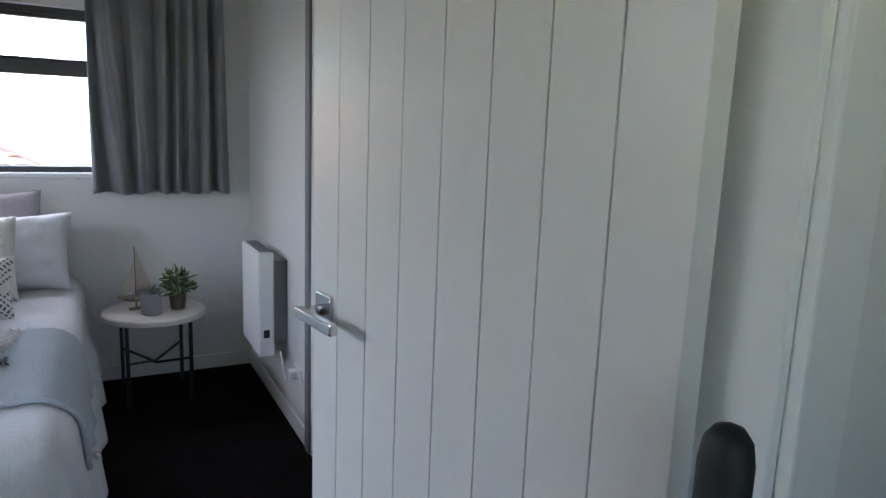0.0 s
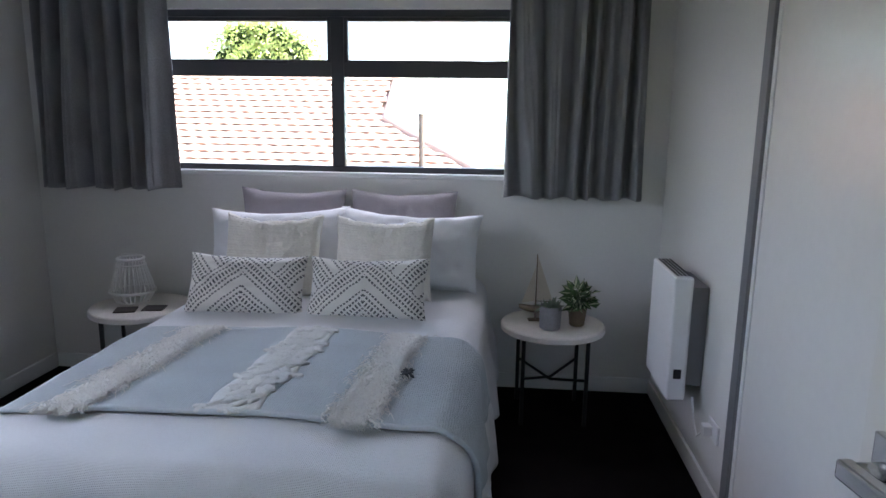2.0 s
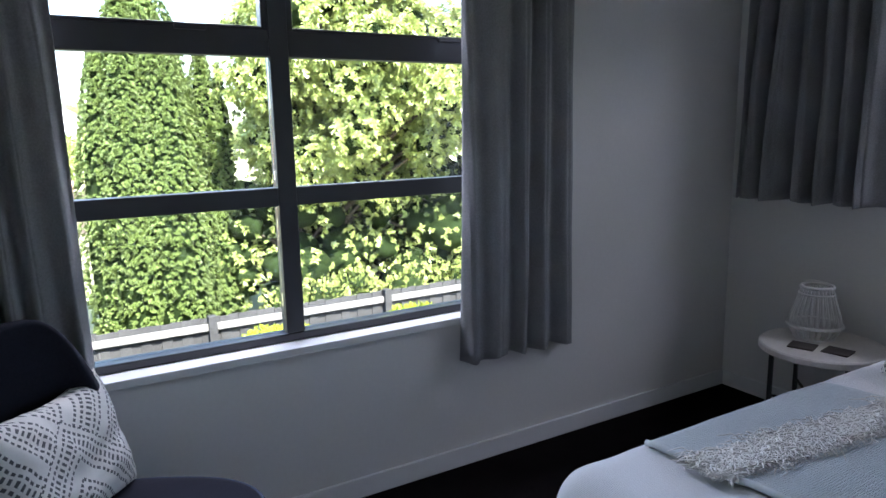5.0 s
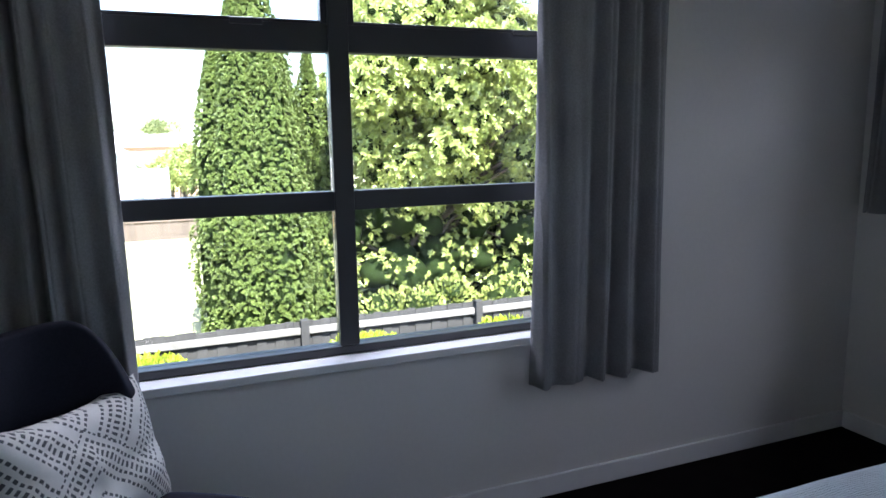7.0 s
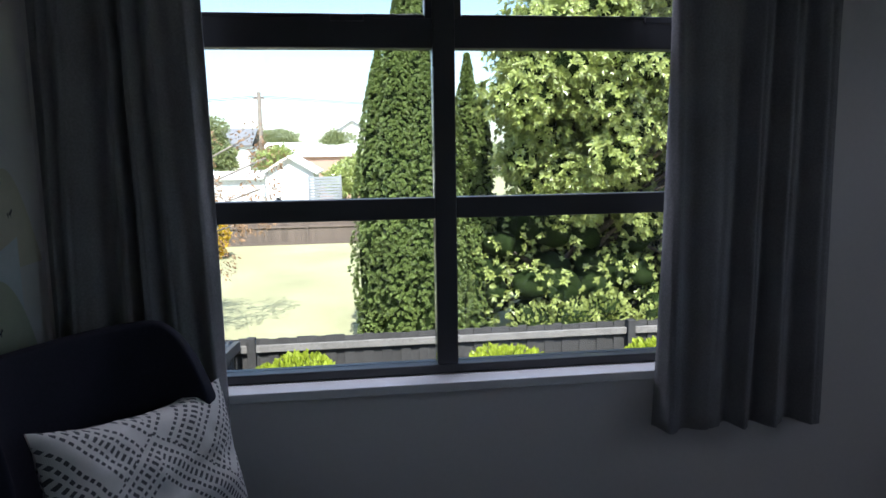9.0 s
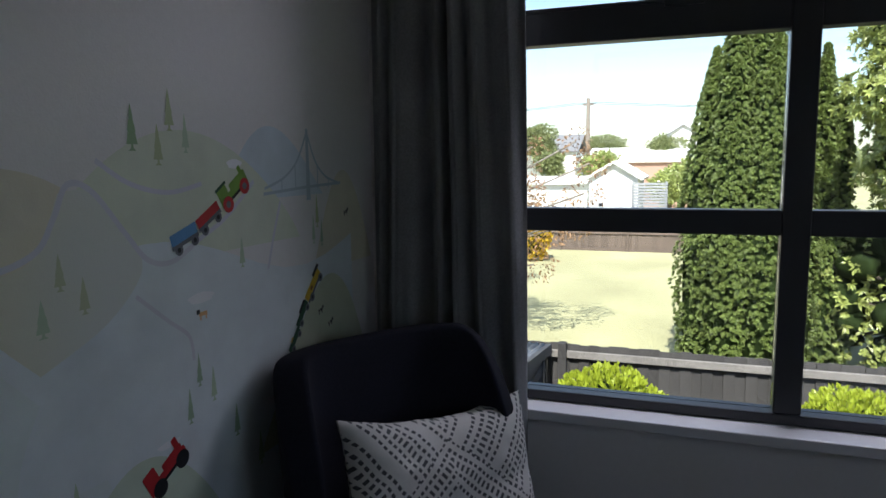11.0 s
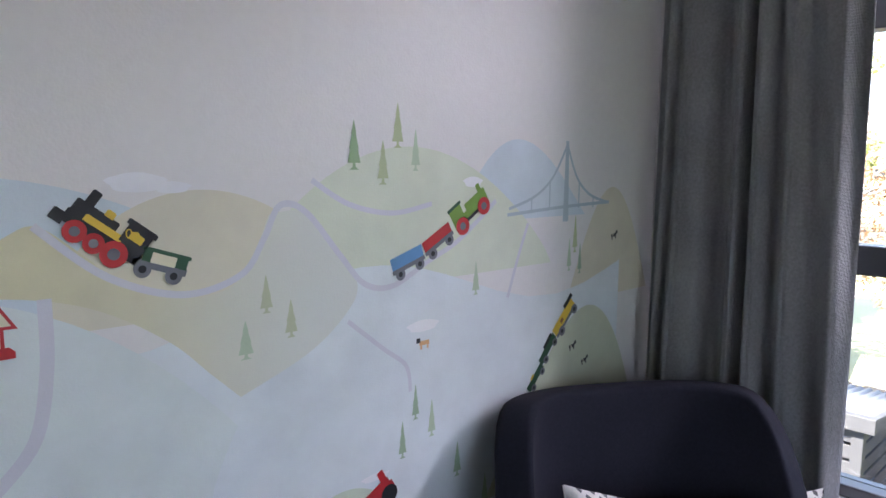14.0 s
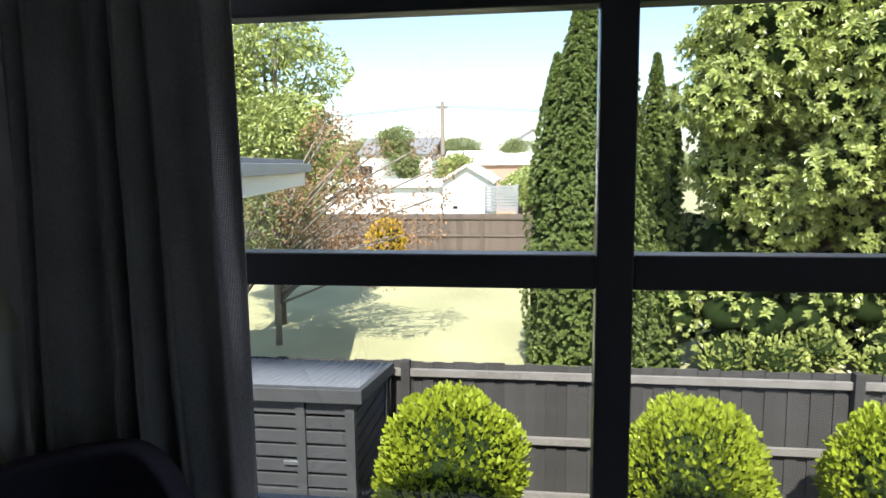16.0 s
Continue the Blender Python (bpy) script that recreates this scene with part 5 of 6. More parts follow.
# solid black block stands in for the store's shaded inside
part("dark_infill", box((SX0 + 0.1, SY0 + 0.1, G), (SX1 - 0.06, SY1 - 0.06, SZ - 0.22)), BLACKRUB, st)
tilt = math.degrees(math.atan2(0.16, SX1 - SX0))
for lo, hi in (((SX1 - 0.02, SY0 - 0.08, SZ), (SX1 + 0.07, SY1 + 0.09, SZ + 0.13)), ):
    part("fascia", box(lo, hi, 0.006), SLATS, st)
bm = box((SX0, SY1 + 0.02, -0.06), (SX1, SY1 + 0.08, 0.06), 0.006)
bmesh.ops.transform(bm, matrix=Matrix.Translation((SX1, 0, SZ + 0.055)) @ Matrix.Rotation(-math.radians(tilt), 4, "Y") @ Matrix.Translation((-SX1, 0, 0)), verts=bm.verts)
part("fascia", bm, SLATS, st)


def corrugated(u, v):
    y = SY0 - 0.05 + (SY1 - SY0 + 0.06) * u
    x = SX0 - 0.03 + (SX1 - SX0) * v
    return (x, y, SZ + 0.10 - 0.16 * (1 - v) + 0.010 * math.sin(y * 82))


sheet(corrugated, 280, 1, "roof_sheet", POLYROOF, st, "clear corrugated roofing", 0.003)
for y, z in ((SY1 - 1.50, SZ - 0.16), (SY1 - 1.50, -1.30), (SY1 - 0.62, -1.33)):
    part("hinge", box((SX1 - 0.02, y - 0.07, z - 0.02), (SX1 + 0.012, y + 0.07, z + 0.02), 0.005), GALV, st, "galvanised hinge")


# round shrubs
def surface_points(n, at, size, seed, lumps=0.25, scale=1.2, lo=-0.9, depth=0.25):
    """Places and outward ways over and just inside an uneven rounded mass."""
    rng = np.random.default_rng(seed)
    d = rng.normal(0, 1, (n, 3))
    d /= np.linalg.norm(d, axis=1)[:, None]
    d = d[d[:, 2] > lo]
    k = np.array([1 + lumps * noise.noise(Vector(q) * scale + Vector((seed * 7.3, seed, 0))) + lumps * 0.5 * noise.noise(Vector(q) * scale * 2.7 + Vector((seed, 0, 3))) for q in d.tolist()])
    k = k * (1 - depth * rng.random(len(d)) ** 2)
    return np.array(at) + d * np.array(size) * k[:, None], d


def shrub(at, size, seed, label, leaf=0.06, n=5200, material=LIME, group="", cat="shrub", lumps=0.16):
    s = empty("shrub", label, cat, (at[0], at[1], G), 0, group)
    c = (0, 0, at[2] - G)
    # solid dark core in place of shade between the leaves
    part("shade_core", blob(c, [q * 0.84 for q in size], seed, lumps, 1.4, 3), CORE, s, "", True)
    P, O = surface_points(n, c, size, seed, lumps, 1.4)
    leaf_mesh("leaves", P, O + np.array([0, 0, 0.6]), leaf, leaf * 0.72, material, s, "", -0.2, seed)
    part("stem", tube([(0, 0, 0), (0, 0, c[2])], [0.05, 0.03], sides=8), BARK, s)
    return s


for y, r, sd in ((0.30, 0.68, 1), (2.43, 0.62, 2), (4.15, 0.62, 3), (6.1, 0.6, 4)):
    shrub((-4.6, y, -1.36), (r, r * 1.0, 0.70), sd, "clipped round shrub with bright lime-green leaves", 0.066, 6500, group="clipped lime shrubs")


def rosettes(name, at, out, count, length, width, material, parent, seed, spread=0.9, up=0.0, droop=0.25, label=""):
    """Tufts of leaves: at each place, count pointed leaves that spread from one twig end round its outward way."""
    rng = np.random.default_rng(seed)
    n = len(at)
    out = out + rng.normal(0, 0.25, (n, 3)) + np.array([0, 0, up])
    out /= np.linalg.norm(out, axis=1)[:, None]
    ref = np.cross(out, rng.normal(0, 1, (n, 3)))
    ref /= np.linalg.norm(ref, axis=1)[:, None] + 1e-9
    third = np.cross(out, ref)
    turn = rng.uniform(0, 6.28, n)
    P, D, S = [], [], []
    size = rng.uniform(0.7, 1.2, (n, 1))
    for k in range(count):
        a = (turn + 6.28 * k / count * 1.618 + rng.normal(0, 0.25, n))[:, None]
        lean = (spread * (0.35 + 0.65 * (k + 0.5) / count) + rng.normal(0, 0.12, n))[:, None]
        d = out * np.cos(lean) + (ref * np.cos(a) + third * np.sin(a)) * np.sin(lean) + np.array([0, 0, -droop]) * np.sin(lean)
        d /= np.linalg.norm(d, axis=1)[:, None]
        P.append(at), D.append(d), S.append(size * rng.uniform(0.75, 1.15, (n, 1)))
    P, D, S = (np.concatenate(q) for q in (P, D, S))
    axis = np.concatenate([out] * count)
    side = np.cross(D, axis)
    side /= np.linalg.norm(side, axis=1)[:, None] + 1e-9
    lift = np.cross(side, D)
    m = len(P)
    v = np.empty((m, 4, 3))
    v[:, 0] = P
    v[:, 1] = P + D * S * length * 0.55 + side * S * width * 0.5 + lift * S * width * 0.2
    v[:, 2] = P + D * S * length + np.array([0, 0, -0.12]) * S * length
    v[:, 3] = P + D * S * length * 0.55 - side * S * width * 0.5 + lift * S * width * 0.2
    base = (np.arange(m) * 4)[:, None]
    f = np.concatenate([base + np.array([[0, 1, 2]]), base + np.array([[0, 2, 3]])], axis=1).reshape(-1, 3)
    me = bpy.data.meshes.new(name)
    me.from_pydata(v.reshape(-1, 3).tolist(), [], f.tolist())
    return link_mesh(name, me, material, parent, label)


# conifers
def conifer(at, h, r, seed, label, leaders):
    """A dense columnar conifer: upright leaders round a trunk, covered with small bunched sprays."""
    s = empty("conifer", label, "tree", (at[0], at[1], G), 0, "dark conifers")
    rng = np.random.default_rng(seed)
    lobes = [(0, 0, h, r)] + [(r * d * math.cos(a), r * d * math.sin(a), h * q, r * w) for a, d, q, w in leaders]
    bm = bmesh.new()
    P, O = [], []
    ks = 16
    for lx, ly, lh, lr in lobes:
        prof = [(lr * (0.84 + 0.16 * min(1, t * 3)) * max(0.0, 1 - t ** 3.0) + 0.01, t * lh) for t in (k / ks for k in range(ks + 1))]
        # each leader's inner shade is a dark solid, a little slimmer
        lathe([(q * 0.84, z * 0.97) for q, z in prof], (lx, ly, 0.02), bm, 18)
        n = int(200 * 6.28 * lr * lh * 0.8)
        t, a = rng.random(n), rng.uniform(0, 6.28, n)
        rad = np.interp(t, [k / ks for k in range(ks + 1)], [q for q, z in prof])
        lump = np.array([1 + 0.26 * noise.noise(Vector((math.cos(b) * 2.2, math.sin(b) * 2.2, c * lh * 1.1 + seed))) + 0.20 * noise.noise(Vector((math.cos(b) * 6 * lr, math.sin(b) * 6 * lr, c * lh * 3.2 + seed))) for b, c in zip(a, t)])
        rad = rad * lump * (1 - 0.10 * rng.random(n) ** 2)
        p = np.stack([lx + rad * np.cos(a), ly + rad * np.sin(a), t * lh + 0.03], 1)
        keep = np.ones(n, bool)
        for mx, my, mh, mr in lobes:
            if (mx, my) != (lx, ly):
                hr = mr * 0.86 * np.clip(1 - (p[:, 2] / mh) ** 3, 0, 1)
                keep &= np.hypot(p[:, 0] - mx, p[:, 1] - my) > hr
        P.append(p[keep]), O.append(np.stack([np.cos(a), np.sin(a), np.full(n, 0.55)], 1)[keep])
    part("shade_core", bm, CORE, s, "", True)
    rosettes("foliage", np.concatenate(P), np.concatenate(O), 12, 0.066, 0.026, CONIFER, s, seed, 1.3, 0.25, 0.0, "dense green scale foliage in small sprays")
    part("trunk", tube([(0, 0, 0), (0, 0, h * 0.8)], [0.14, 0.03]), BARK, s)
    return s


conifer((-11.5, 2.15), 7.5, 1.02, 5, "tall dense columnar conifer behind the fence", ((0.4, 0.62, 0.80, 0.55), (1.5, 0.55, 0.74, 0.55), (2.6, 0.6, 0.86, 0.5), (3.7, 0.55, 0.7, 0.6), (4.7, 0.68, 0.78, 0.58), (5.6, 0.55, 0.9, 0.5)))
conifer((-11.9, 3.28), 5.85, 0.46, 6, "slim dense conifer beside a taller one", ((1.2, 0.7, 0.9, 0.55), (0.2, 0.6, 0.70, 0.6), (4.6, 0.7, 0.8, 0.55)))


# broad-leaved trees
def tree(at, clumps, seed, label, leaf, per, material, bark=BARK, name="tree", core=True, limb=0.09, trunk=0.16, lumps=0.35, droop=0.35):
    """A trunk with limbs to each clump of leaves; clumps: centre and size from the foot."""
    s = empty(name, label, "tree", (at[0], at[1], G))
    top = max(c[2] for c, _ in clumps)
    part("trunk", tube([(0, 0, 0), (0.08, 0.05, top * 0.3), (0.0, 0.12, top * 0.62)], [trunk, trunk * 0.8, trunk * 0.5]), bark, s, "", True)
    P, O = [], []
    bm, lb = bmesh.new(), bmesh.new()
    for k, (c, q) in enumerate(clumps):
        z0 = min(c[2] * 0.55, top * 0.6)
        tube([(0.03, 0.05, z0), (c[0] * 0.5, c[1] * 0.5, (z0 + c[2]) / 2 + 0.1), tuple(c)], [limb, limb * 0.6, 0.02], lb, 7)
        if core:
            # dark mass stands in for shade within the clump
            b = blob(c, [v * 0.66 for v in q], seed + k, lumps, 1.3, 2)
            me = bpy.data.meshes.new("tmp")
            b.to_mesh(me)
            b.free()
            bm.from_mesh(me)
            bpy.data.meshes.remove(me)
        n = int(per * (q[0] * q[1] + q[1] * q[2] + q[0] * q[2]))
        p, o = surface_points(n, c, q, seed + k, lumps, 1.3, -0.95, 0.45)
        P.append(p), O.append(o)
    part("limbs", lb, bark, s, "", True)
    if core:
        part("shade_core", bm, CORE, s, "", True)
    else:
        bm.free()
    leaf_mesh("crown", np.concatenate(P), np.concatenate(O), leaf, leaf * 0.5, material, s, "", droop, seed, stray=0.8)
    return s


def clump_field(n, seed, cx, cy, cz, rx, ry, rz, s0, s1):
    r = random.Random(seed)
    out = []
    for _ in range(n):
        while True:
            p = [r.uniform(-1, 1) for _ in range(3)]
            if p[0] ** 2 + p[1] ** 2 + p[2] ** 2 < 1:
                break
        s = r.uniform(s0, s1)
        out.append(((cx + p[0] * rx, cy + p[1] * ry, cz + p[2] * rz), (s, s, s * 0.75)))
    return out


def glossy_tree(at, centre, radii, n, s0, s1, density, seed, label, low=-9.0, leaf=0.12, lean=0.0):
    """A broad crown of leaf rosettes on many uneven masses, with dark cores as inner shade; lean pushes its upper
    masses out over the fence.
    """
    t = empty("tree", label, "tree", (at[0], at[1], G))
    masses = []
    for c, q in clump_field(n, seed, *centre, *radii, s0, s1):
        f = (c[2] - centre[2]) / radii[2]
        masses.append((Vector((c[0] + lean * f, c[1], max(c[2], low))), q[0]))
    P, O = [], []
    bm, lb = bmesh.new(), bmesh.new()
    top = max(c.z for c, _ in masses)
    for k, (c, q) in enumerate(masses):
        z0 = min(max(0.6, c.z * 0.5), top * 0.55)
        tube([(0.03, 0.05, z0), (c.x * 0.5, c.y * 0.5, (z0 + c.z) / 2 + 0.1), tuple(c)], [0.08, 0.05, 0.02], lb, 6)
        # dark blob acts as the shaded inside of this mass
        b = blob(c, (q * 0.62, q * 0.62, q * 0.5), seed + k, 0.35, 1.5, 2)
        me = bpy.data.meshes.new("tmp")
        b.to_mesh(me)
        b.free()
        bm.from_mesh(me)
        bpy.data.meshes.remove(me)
        p, o = surface_points(int(density * 12.5 * q * q), tuple(c), (q, q, q * 0.82), seed + k, 0.5, 1.8, -0.95, 0.45)
        keep = np.ones(len(p), bool)
        for e, w in masses:
            if e is not c:
                keep &= np.linalg.norm((p - np.array(e)) / np.array((1, 1, 0.82)), axis=1) > w * 0.6
        P.append(p[keep]), O.append(o[keep])
    part("trunk", tube([(0, 0, 0), (0.08, 0.05, top * 0.3), (0.0, 0.12, top * 0.6)], [0.16, 0.13, 0.08]), BARK, t, "", True)
    part("limbs", lb, BARK, t, "", True)
    part("shade_core", bm, CORE, t, "", True)
    rosettes("crown", np.concatenate(P), np.concatenate(O), 10, leaf, leaf * 0.38, BROAD, t, seed, 1.5, 0.3, 0.12, "glossy pointed leaves in rosettes")
    return t


glossy_tree((-12.4, 5.9), (1.5, 0.40, 4.8), (1.6, 2.95, 2.4), 84, 0.42, 0.82, 48, 2, "large glossy broad-leaved tree behind the fence", 2.3, lean=0.5)
glossy_tree((-12.4, 10.6), (1.5, 0.2, 5.2), (1.7, 3.0, 2.9), 56, 0.55, 0.95, 40, 3, "large glossy broad-leaved tree in full leaf", 2.2, lean=0.5)
# few leaves here: the bare dark cores supply the understorey's shade
glossy_tree((-12.2, 5.2), (0.4, 0, 1.5), (0.7, 1.9, 1.5), 44, 0.5, 0.8, 5, 14, "sparse-leaved understorey tree over dark cores standing in for shade")
glossy_tree((-12.0, 8.6), (0.4, 0, 1.6), (0.7, 2.3, 1.5), 48, 0.55, 0.85, 5, 15, "sparse-leaved understorey tree over dark cores standing in for shade")
# added dark backing, keeps the sunlit lawn from showing through the crowns
glossy_tree((-13.7, 8.2), (0, 0, 1.9), (0.5, 4.6, 1.8), 70, 0.75, 1.0, 2, 16, "added dark hedge mass closing bright gaps behind the trees")
tree((-13.5, 16.5), clump_field(24, 4, 0, 0, 4.6, 2.4, 3.2, 3.6, 1.0, 1.5), 90, "big leafy tree beyond the fence", 0.22, 170, BROAD)
for k, (x, y, s) in enumerate(((-11.0, 4.5, 0.4), (-10.8, 5.2, 0.42), (-11.0, 6.0, 0.4), (-10.9, 7.2, 0.45), (-11.0, 8.4, 0.4))):
    shrub((x, y, G + 0.36 + 0.12 * (k % 3)), (s, s * 1.2, s * 0.9), 40 + k, "low leafy undergrowth behind the paling fence", 0.10, 620, BROAD, "undergrowth", lumps=0.45)

# garden to the left: eave of an outbuilding, small trees
gb = empty("outbuilding", "low outbuilding with a grey gutter and flat roof", "outbuilding")
rz = math.degrees(math.atan2(-1.15, -5.7))
m = pose(-5.0, -1.99, 0, 0, 0, rz)
for nm, lo, hi, mt in (("roof", (-1, 0.02, 1.44), (6.0, 3.5, 1.52), GREYROOF), ("fascia", (-1, 0.0, 1.06), (6.0, 0.03, 1.30), WHITEWALL), ("gutter", (-1, -0.12, 1.30), (6.05, 0.03, 1.45), IRON), ("wall", (-1, 2.3, G), (5.6, 3.4, 1.3), SLATS)):
    bm = box(lo, hi, 0.008)
    bmesh.ops.transform(bm, matrix=m, verts=bm.verts)
    part(nm, bm, mt, gb)
tree((-14.5, -5.2), clump_field(30, 6, 0, -0.3, 5.2, 1.5, 1.6, 2.8, 0.6, 1.0), 120, "tall leafy lime-green tree beside the outbuilding", 0.14, 620, BROAD, core=False)
tree((-12.6, -4.5), clump_field(40, 7, 0, 1.7, 3.2, 0.9, 2.1, 1.7, 0.3, 0.55), 150, "small twiggy tree with sparse rust-coloured leaves", 0.09, 330, RUSTLEAF, PALEBARK, core=False, limb=0.035, trunk=0.08)
tree((-12.8, -5.4), clump_field(16, 8, 0, 0.9, 2.9, 1.0, 1.2, 1.2, 0.4, 0.6), 170, "small sparse tree with olive leaves", 0.10, 420, OLIVELEAF, PALEBARK, core=False, limb=0.04, trunk=0.07)
shrub((-24.5, -4.7, G + 0.9), (0.8, 0.75, 0.85), 71, "small yellow-leaved bush before the far fence", 0.16, 1500, YELLOWLEAF)

# far buildings


def house(name, label, x, y, w, d, z_eave, z_top, wall, roof, gable_to_us=True, windows=()):
    h = empty(name, label, "house")
    part("wall", box((x - d, y - w / 2, G), (x, y + w / 2, z_eave)), wall, h)
    bm = bmesh.new()
    o = 0.25
    if gable_to_us:
        ends = [[(q, y - w / 2 - o, z_eave - 0.1), (q, y, z_top), (q, y + w / 2 + o, z_eave - 0.1)] for q in (x + o, x - d - o)]
    else:
        ends = [[(x + o, q, z_eave - 0.1), (x - d / 2, q, z_top), (x - d - o, q, z_eave - 0.1)] for q in (y - w / 2 - o, y + w / 2 + o)]
    va, vb = ([bm.verts.new(p) for p in e] for e in ends)
    for k in range(2):
        bm.faces.new((va[k], va[k + 1], vb[k + 1], vb[k]))
    ob = part("roof", bm, roof, h)
    ob.modifiers.new("t", "SOLIDIFY").thickness = 0.12
    if gable_to_us:
        bm = bmesh.new()
        f1 = [bm.verts.new(p) for p in ((x, y - w / 2, z_eave), (x, y + w / 2, z_eave), (x, y, z_top - 0.1))]
        bm.faces.new(f1)
        ob = part("gable", bm, wall, h)
        ob.modifiers.new("t", "SOLIDIFY").thickness = 0.1
    for wy, wz, ww, wh in windows:
        wd = part("window", box((x - 0.02, wy - ww / 2, wz), (x + 0.03, wy + ww / 2, wz + wh)), WHITEWALL, h)
        part("pane", box((x + 0.02, wy - ww / 2 + 0.07, wz + 0.07), (x + 0.036, wy + ww / 2 - 0.07, wz + wh - 0.07)), DARKSLOT, wd)
    return h


house("garden_shed", "white gabled garage beyond the far fence", -30.0, -2.05, 2.2, 5, 0.72, 1.42, WHITEWALL, WHITEWALL, True, ((-2.6, -0.75, 0.35, 0.3),))
house("garage", "long low white outbuilding beyond the far fence", -31.5, -8.0, 9.3, 4, 0.40, 0.55, WHITEWALL, WHITEWALL, False)
house("far_house", "far house with a grey roof", -62, -12.0, 7, 9, 2.4, 4.0, WHITEWALL, GREYROOF, False, ((-11, 0.2, 1.5, 1.2), (-15, 0.2, 1.5, 1.2)))
house("far_house", "far white house with a dark gabled roof", -70, 0.9, 5.5, 8, 3.2, 5.0, WHITEWALL, GREYROOF, True, ((0.2, 1.9, 0.9, 1.0), (1.6, 1.9, 0.9, 1.0)))
house("far_house", "far house with a pale roof among trees", -52, -2.0, 8, 8, 1.4, 2.4, PINKBRICK, WHITEWALL, False, ((-3, -0.2, 1.4, 1.1),))
sc = empty("slatted_screen", "grey slatted garden screen", "screen")
for k in range(9):
    part("slat", box((-29.0, -1.15, -0.70 + 0.13 * k), (-28.95, 0.35, -0.60 + 0.13 * k)), IRON, sc)
for y in (-1.1, 0.3):
    part("post", box((-29.09, y - 0.05, G), (-29.001, y + 0.05, 0.5)), IRON, sc)
pl = empty("power_pole", "grey timber power pole with cross-arm and wires", "power pole")
part("pole", tube([(-46, -5.33, G), (-46, -5.33, 5.75)], [0.19, 0.13], sides=10), POLEW, pl)
part("cross_arm", box((-46.1, -5.7, 5.25), (-45.9, -4.95, 5.36)), POLEW, pl)
for dy in (-0.7, 0.7):
    part("wire", tube([(-46, -5.33 + dy + 60 * s, 5.45 - 1.6 * (1 - (2 * abs(s) - 1) ** 2) * 0.8) for s in (k / 20 - 0.5 for k in range(21))], 0.025, sides=4), BLACKRUB, pl)
for k, (x, y, r, h, mt) in enumerate(((-40, -4.0, 1.1, 4.4, BROAD), (-60, -11.3, 1.8, 7.4, OLIVELEAF), (-44, 0.8, 1.1, 3.4, OLIVELEAF), (-33, 0.3, 1.2, 3.9, YELLOWLEAF), (-70, -3.5, 2, 5.0, BROAD), (-80, -20, 4, 8.0, OLIVELEAF), (-36, -12.5, 1.5, 4.4, OLIVELEAF), (-38, -3.3, 0.9, 4.6, BROAD), (-56, -0.4, 1.6, 6.6, OLIVELEAF), (-34, 0.9, 1.3, 4.2, BROAD), (-48, -8.6, 1.4, 5.2, OLIVELEAF), (-90, -9, 4, 8.5, OLIVELEAF), (-95, 3, 4, 8.8, BROAD))):
    tree((x, y), clump_field(7, 30 + k, 0, 0, h - r, r * 0.5, r * 0.6, r * 0.5, r * 0.5, r * 0.75), 200 + 9 * k, "distant garden tree among the houses", 0.24, 260, BROAD if mt is YELLOWLEAF else mt, core=False)
bm = bmesh.new()
for k in range(60):
    y = -130 + 260 * k / 59
    b = blob((-160 - 12 * (k % 3), y, G + 3), (5, 5.5, 4.2 + 2 * noise.noise(Vector((k * 0.7, 0, 0)))), k, 0.35, 1.6, 2)
    me = bpy.data.meshes.new("tmp")
    b.to_mesh(me)
    b.free()
    bm.from_mesh(me)
    bpy.data.meshes.remove(me)
tagged(part("distant_woods", bm, OLIVELEAF, None, "", True), "hazy line of distant trees", "woods", "", "stuff")

# ---- the neighbour's roof beyond the north window ----
nb = empty("neighbour_house", "neighbouring house under a red tile roof", "house")
RY0, RZ0, RY1, RZ1 = 10.2, -0.35, 15.6, 2.40
slope = math.atan2(RZ1 - RZ0, RY1 - RY0)
RL = math.hypot(RZ1 - RZ0, RY1 - RY0)
part("wall", box((-8, RY0 + 0.5, G), (3.6, 15.4, RZ0 + 0.12)), PINKBRICK, nb)
course, tw = 0.27, 0.28
bm = bmesh.new()
prev = None
for k in range(9):
    u = k / 8
    x = tw * (u - 0.5)
    z = 0.020 * (0.5 - 0.5 * math.cos(2 * math.pi * u)) ** 0.7
    ring = [bm.verts.new(p) for p in ((x, 0, z + 0.046), (x, course + 0.05, z + 0.004), (x, 0.055, -0.02), (x, 0, z + 0.046))]
    if prev:
        bm.faces.new((prev[0], ring[0], ring[1], prev[1]))
        bm.faces.new((prev[2], ring[2], ring[3], prev[3]))
    prev = ring
tile_me = bpy.data.meshes.new("roof_tile")
bm.to_mesh(tile_me)
bm.free()
tile_me.materials.append(TILE)
tile_me.polygons.foreach_set("use_smooth", [True] * len(tile_me.polygons))
roofm = pose(0, RY0, RZ0, math.degrees(slope), 0, 0)
edge = lambda s: 0.18 if s > 0.64 * RL else 0.30 + (1.36 - RZ0 - s / RL * (RZ1 - RZ0)) * 2.23
bm = bmesh.new()
for a, b in ((-8.4, edge(0)), ):
    q = [bm.verts.new(roofm @ Vector(p)) for p in ((a, -0.1, -0.03), (b, -0.1, -0.03), (edge(RL * 0.635), RL * 0.635, -0.03), (0.18, RL, -0.03), (a, RL, -0.03))]
    bm.faces.new(q)
ob = part("roof_deck", bm, TILE, nb)
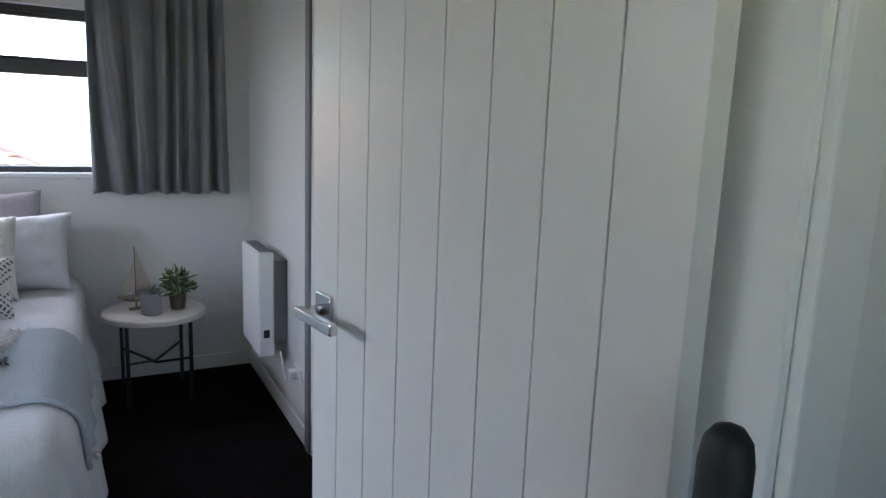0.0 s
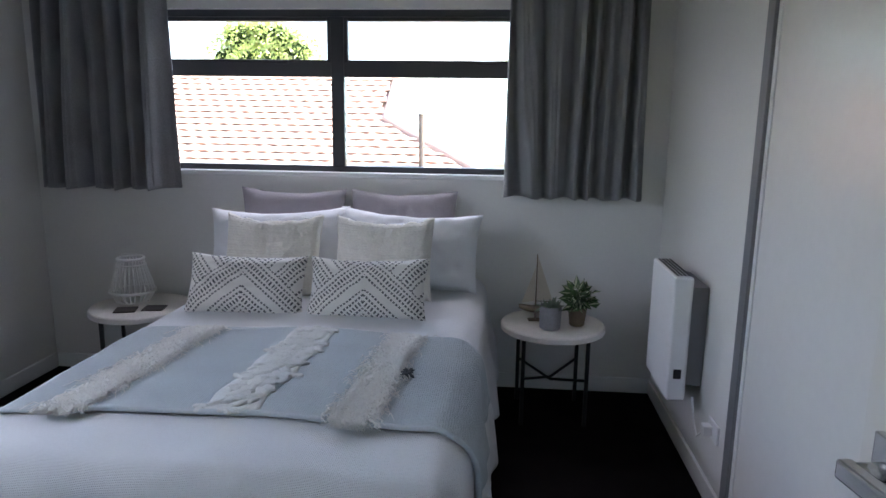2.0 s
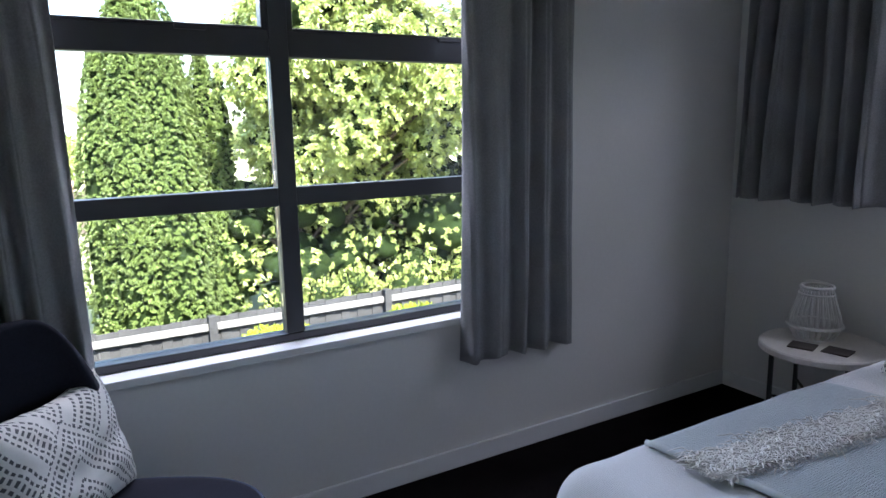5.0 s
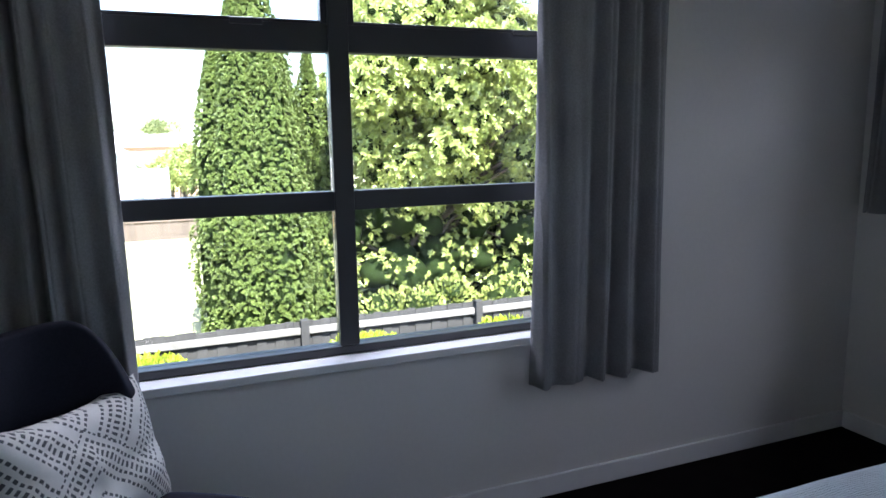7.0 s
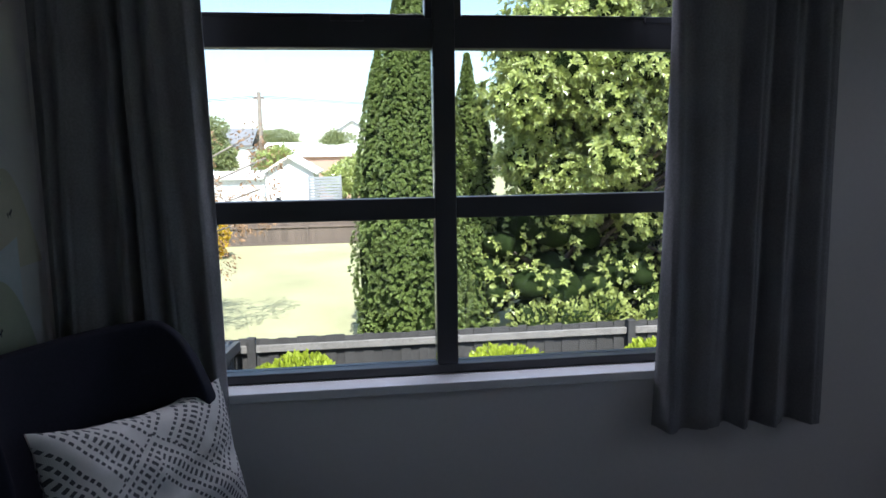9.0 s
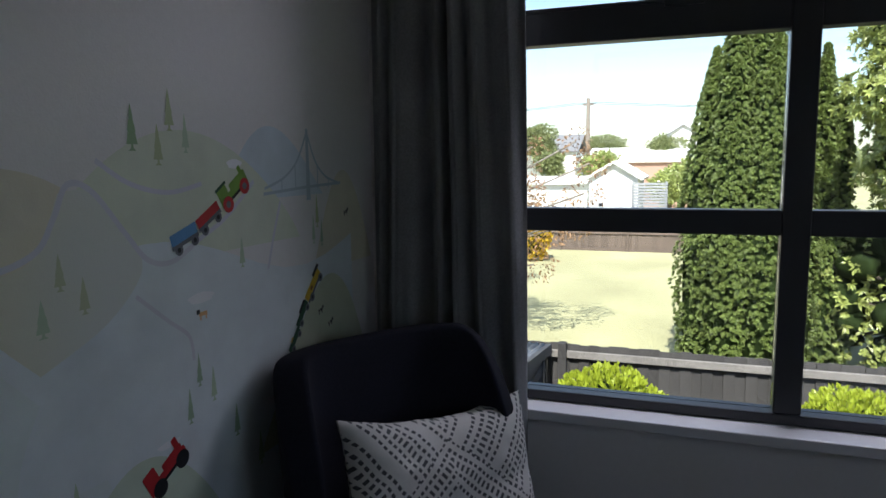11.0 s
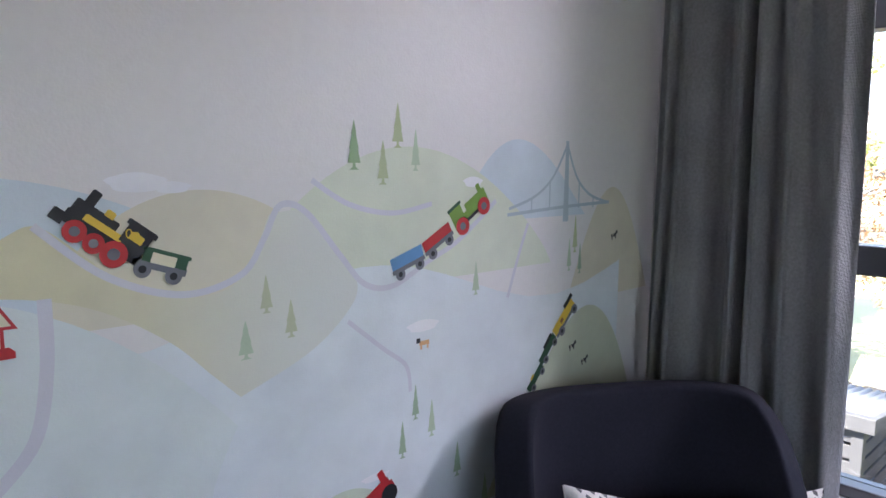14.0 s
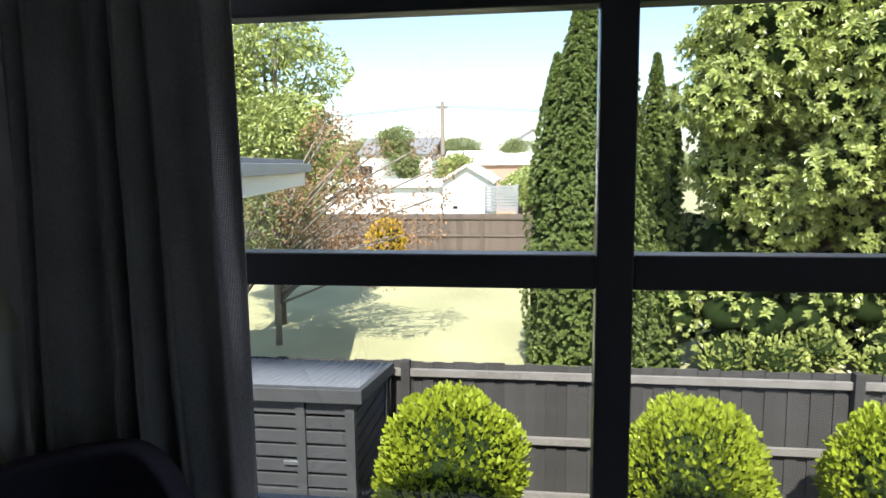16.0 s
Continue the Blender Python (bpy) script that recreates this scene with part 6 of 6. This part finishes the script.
ob.modifiers.new("t", "SOLIDIFY").thickness = 0.05
rest = bmesh.new()
n_tiles = 0
rows = int(RL / course)
for r in range(rows):
    right = edge(r * course)
    x = -8.2 + 0.15 * (r % 2)
    while x < right:
        m = roofm @ pose(x, r * course, 0.004)
        if n_tiles < 300 and -4.6 < x and r >= 3:
            ob = new("roof_tile", tile_me)
            ob.parent = nb
            ob.matrix_world = m
            n_tiles += 1
        else:
            before = len(rest.verts)
            rest.from_mesh(tile_me)
            rest.verts.ensure_lookup_table()
            bmesh.ops.transform(rest, matrix=m, verts=rest.verts[before:])
        x += tw
tagged(part("roof_tiles", rest, TILE, nb, "rows of red clay tiles", True), kind="stuff")
ridge = [roofm @ Vector((edge(RL * k / 24 * 0.63), RL * k / 24 * 0.63, 0.03)) for k in range(25)] + [roofm @ Vector((0.18, RL, 0.03))] + [roofm @ Vector((0.18 - 8.4 * k / 30, RL, 0.03)) for k in range(1, 31)]
part("ridge_cap", tube(ridge, 0.10, sides=8), TILE, nb, "red ridge capping", True)
part("vent_pipe", tube([(1.15, 12.0, 0.40), (1.14, 12.0, 1.53)], 0.05, sides=10), OLDFENCE, nb, "rusty brown flue pipe")
lh = empty("neighbour_wing", "further neighbouring roof of pale green iron", "house")


def iron(u, v):
    x = -0.2 + 11 * u
    rib = max(0.0, math.cos(x * 2 * math.pi / 0.33) - 0.8) * 5
    return (x, 16.2 + 5.0 * v, 0.4 + 2.6 * v + 0.05 * rib)


sheet(iron, 660, 1, "roof", GREENROOF, lh, "", 0.01)
part("wall", box((-0.1, 16.6, G), (11, 24, 0.5)), WHITEWALL, lh)
tree((-5.9, 24.0), clump_field(16, 11, 0, 0, 6.0, 1.2, 0.9, 0.9, 0.6, 0.95), 300, "round leafy tree behind the tile roof", 0.16, 420, BROAD)
tree((2.6, 23.0), clump_field(8, 12, 0, 0, 5.2, 0.9, 0.9, 1.0, 0.4, 0.7), 320, "sparse tree behind the neighbouring roofs", 0.14, 200, BROAD, core=False)
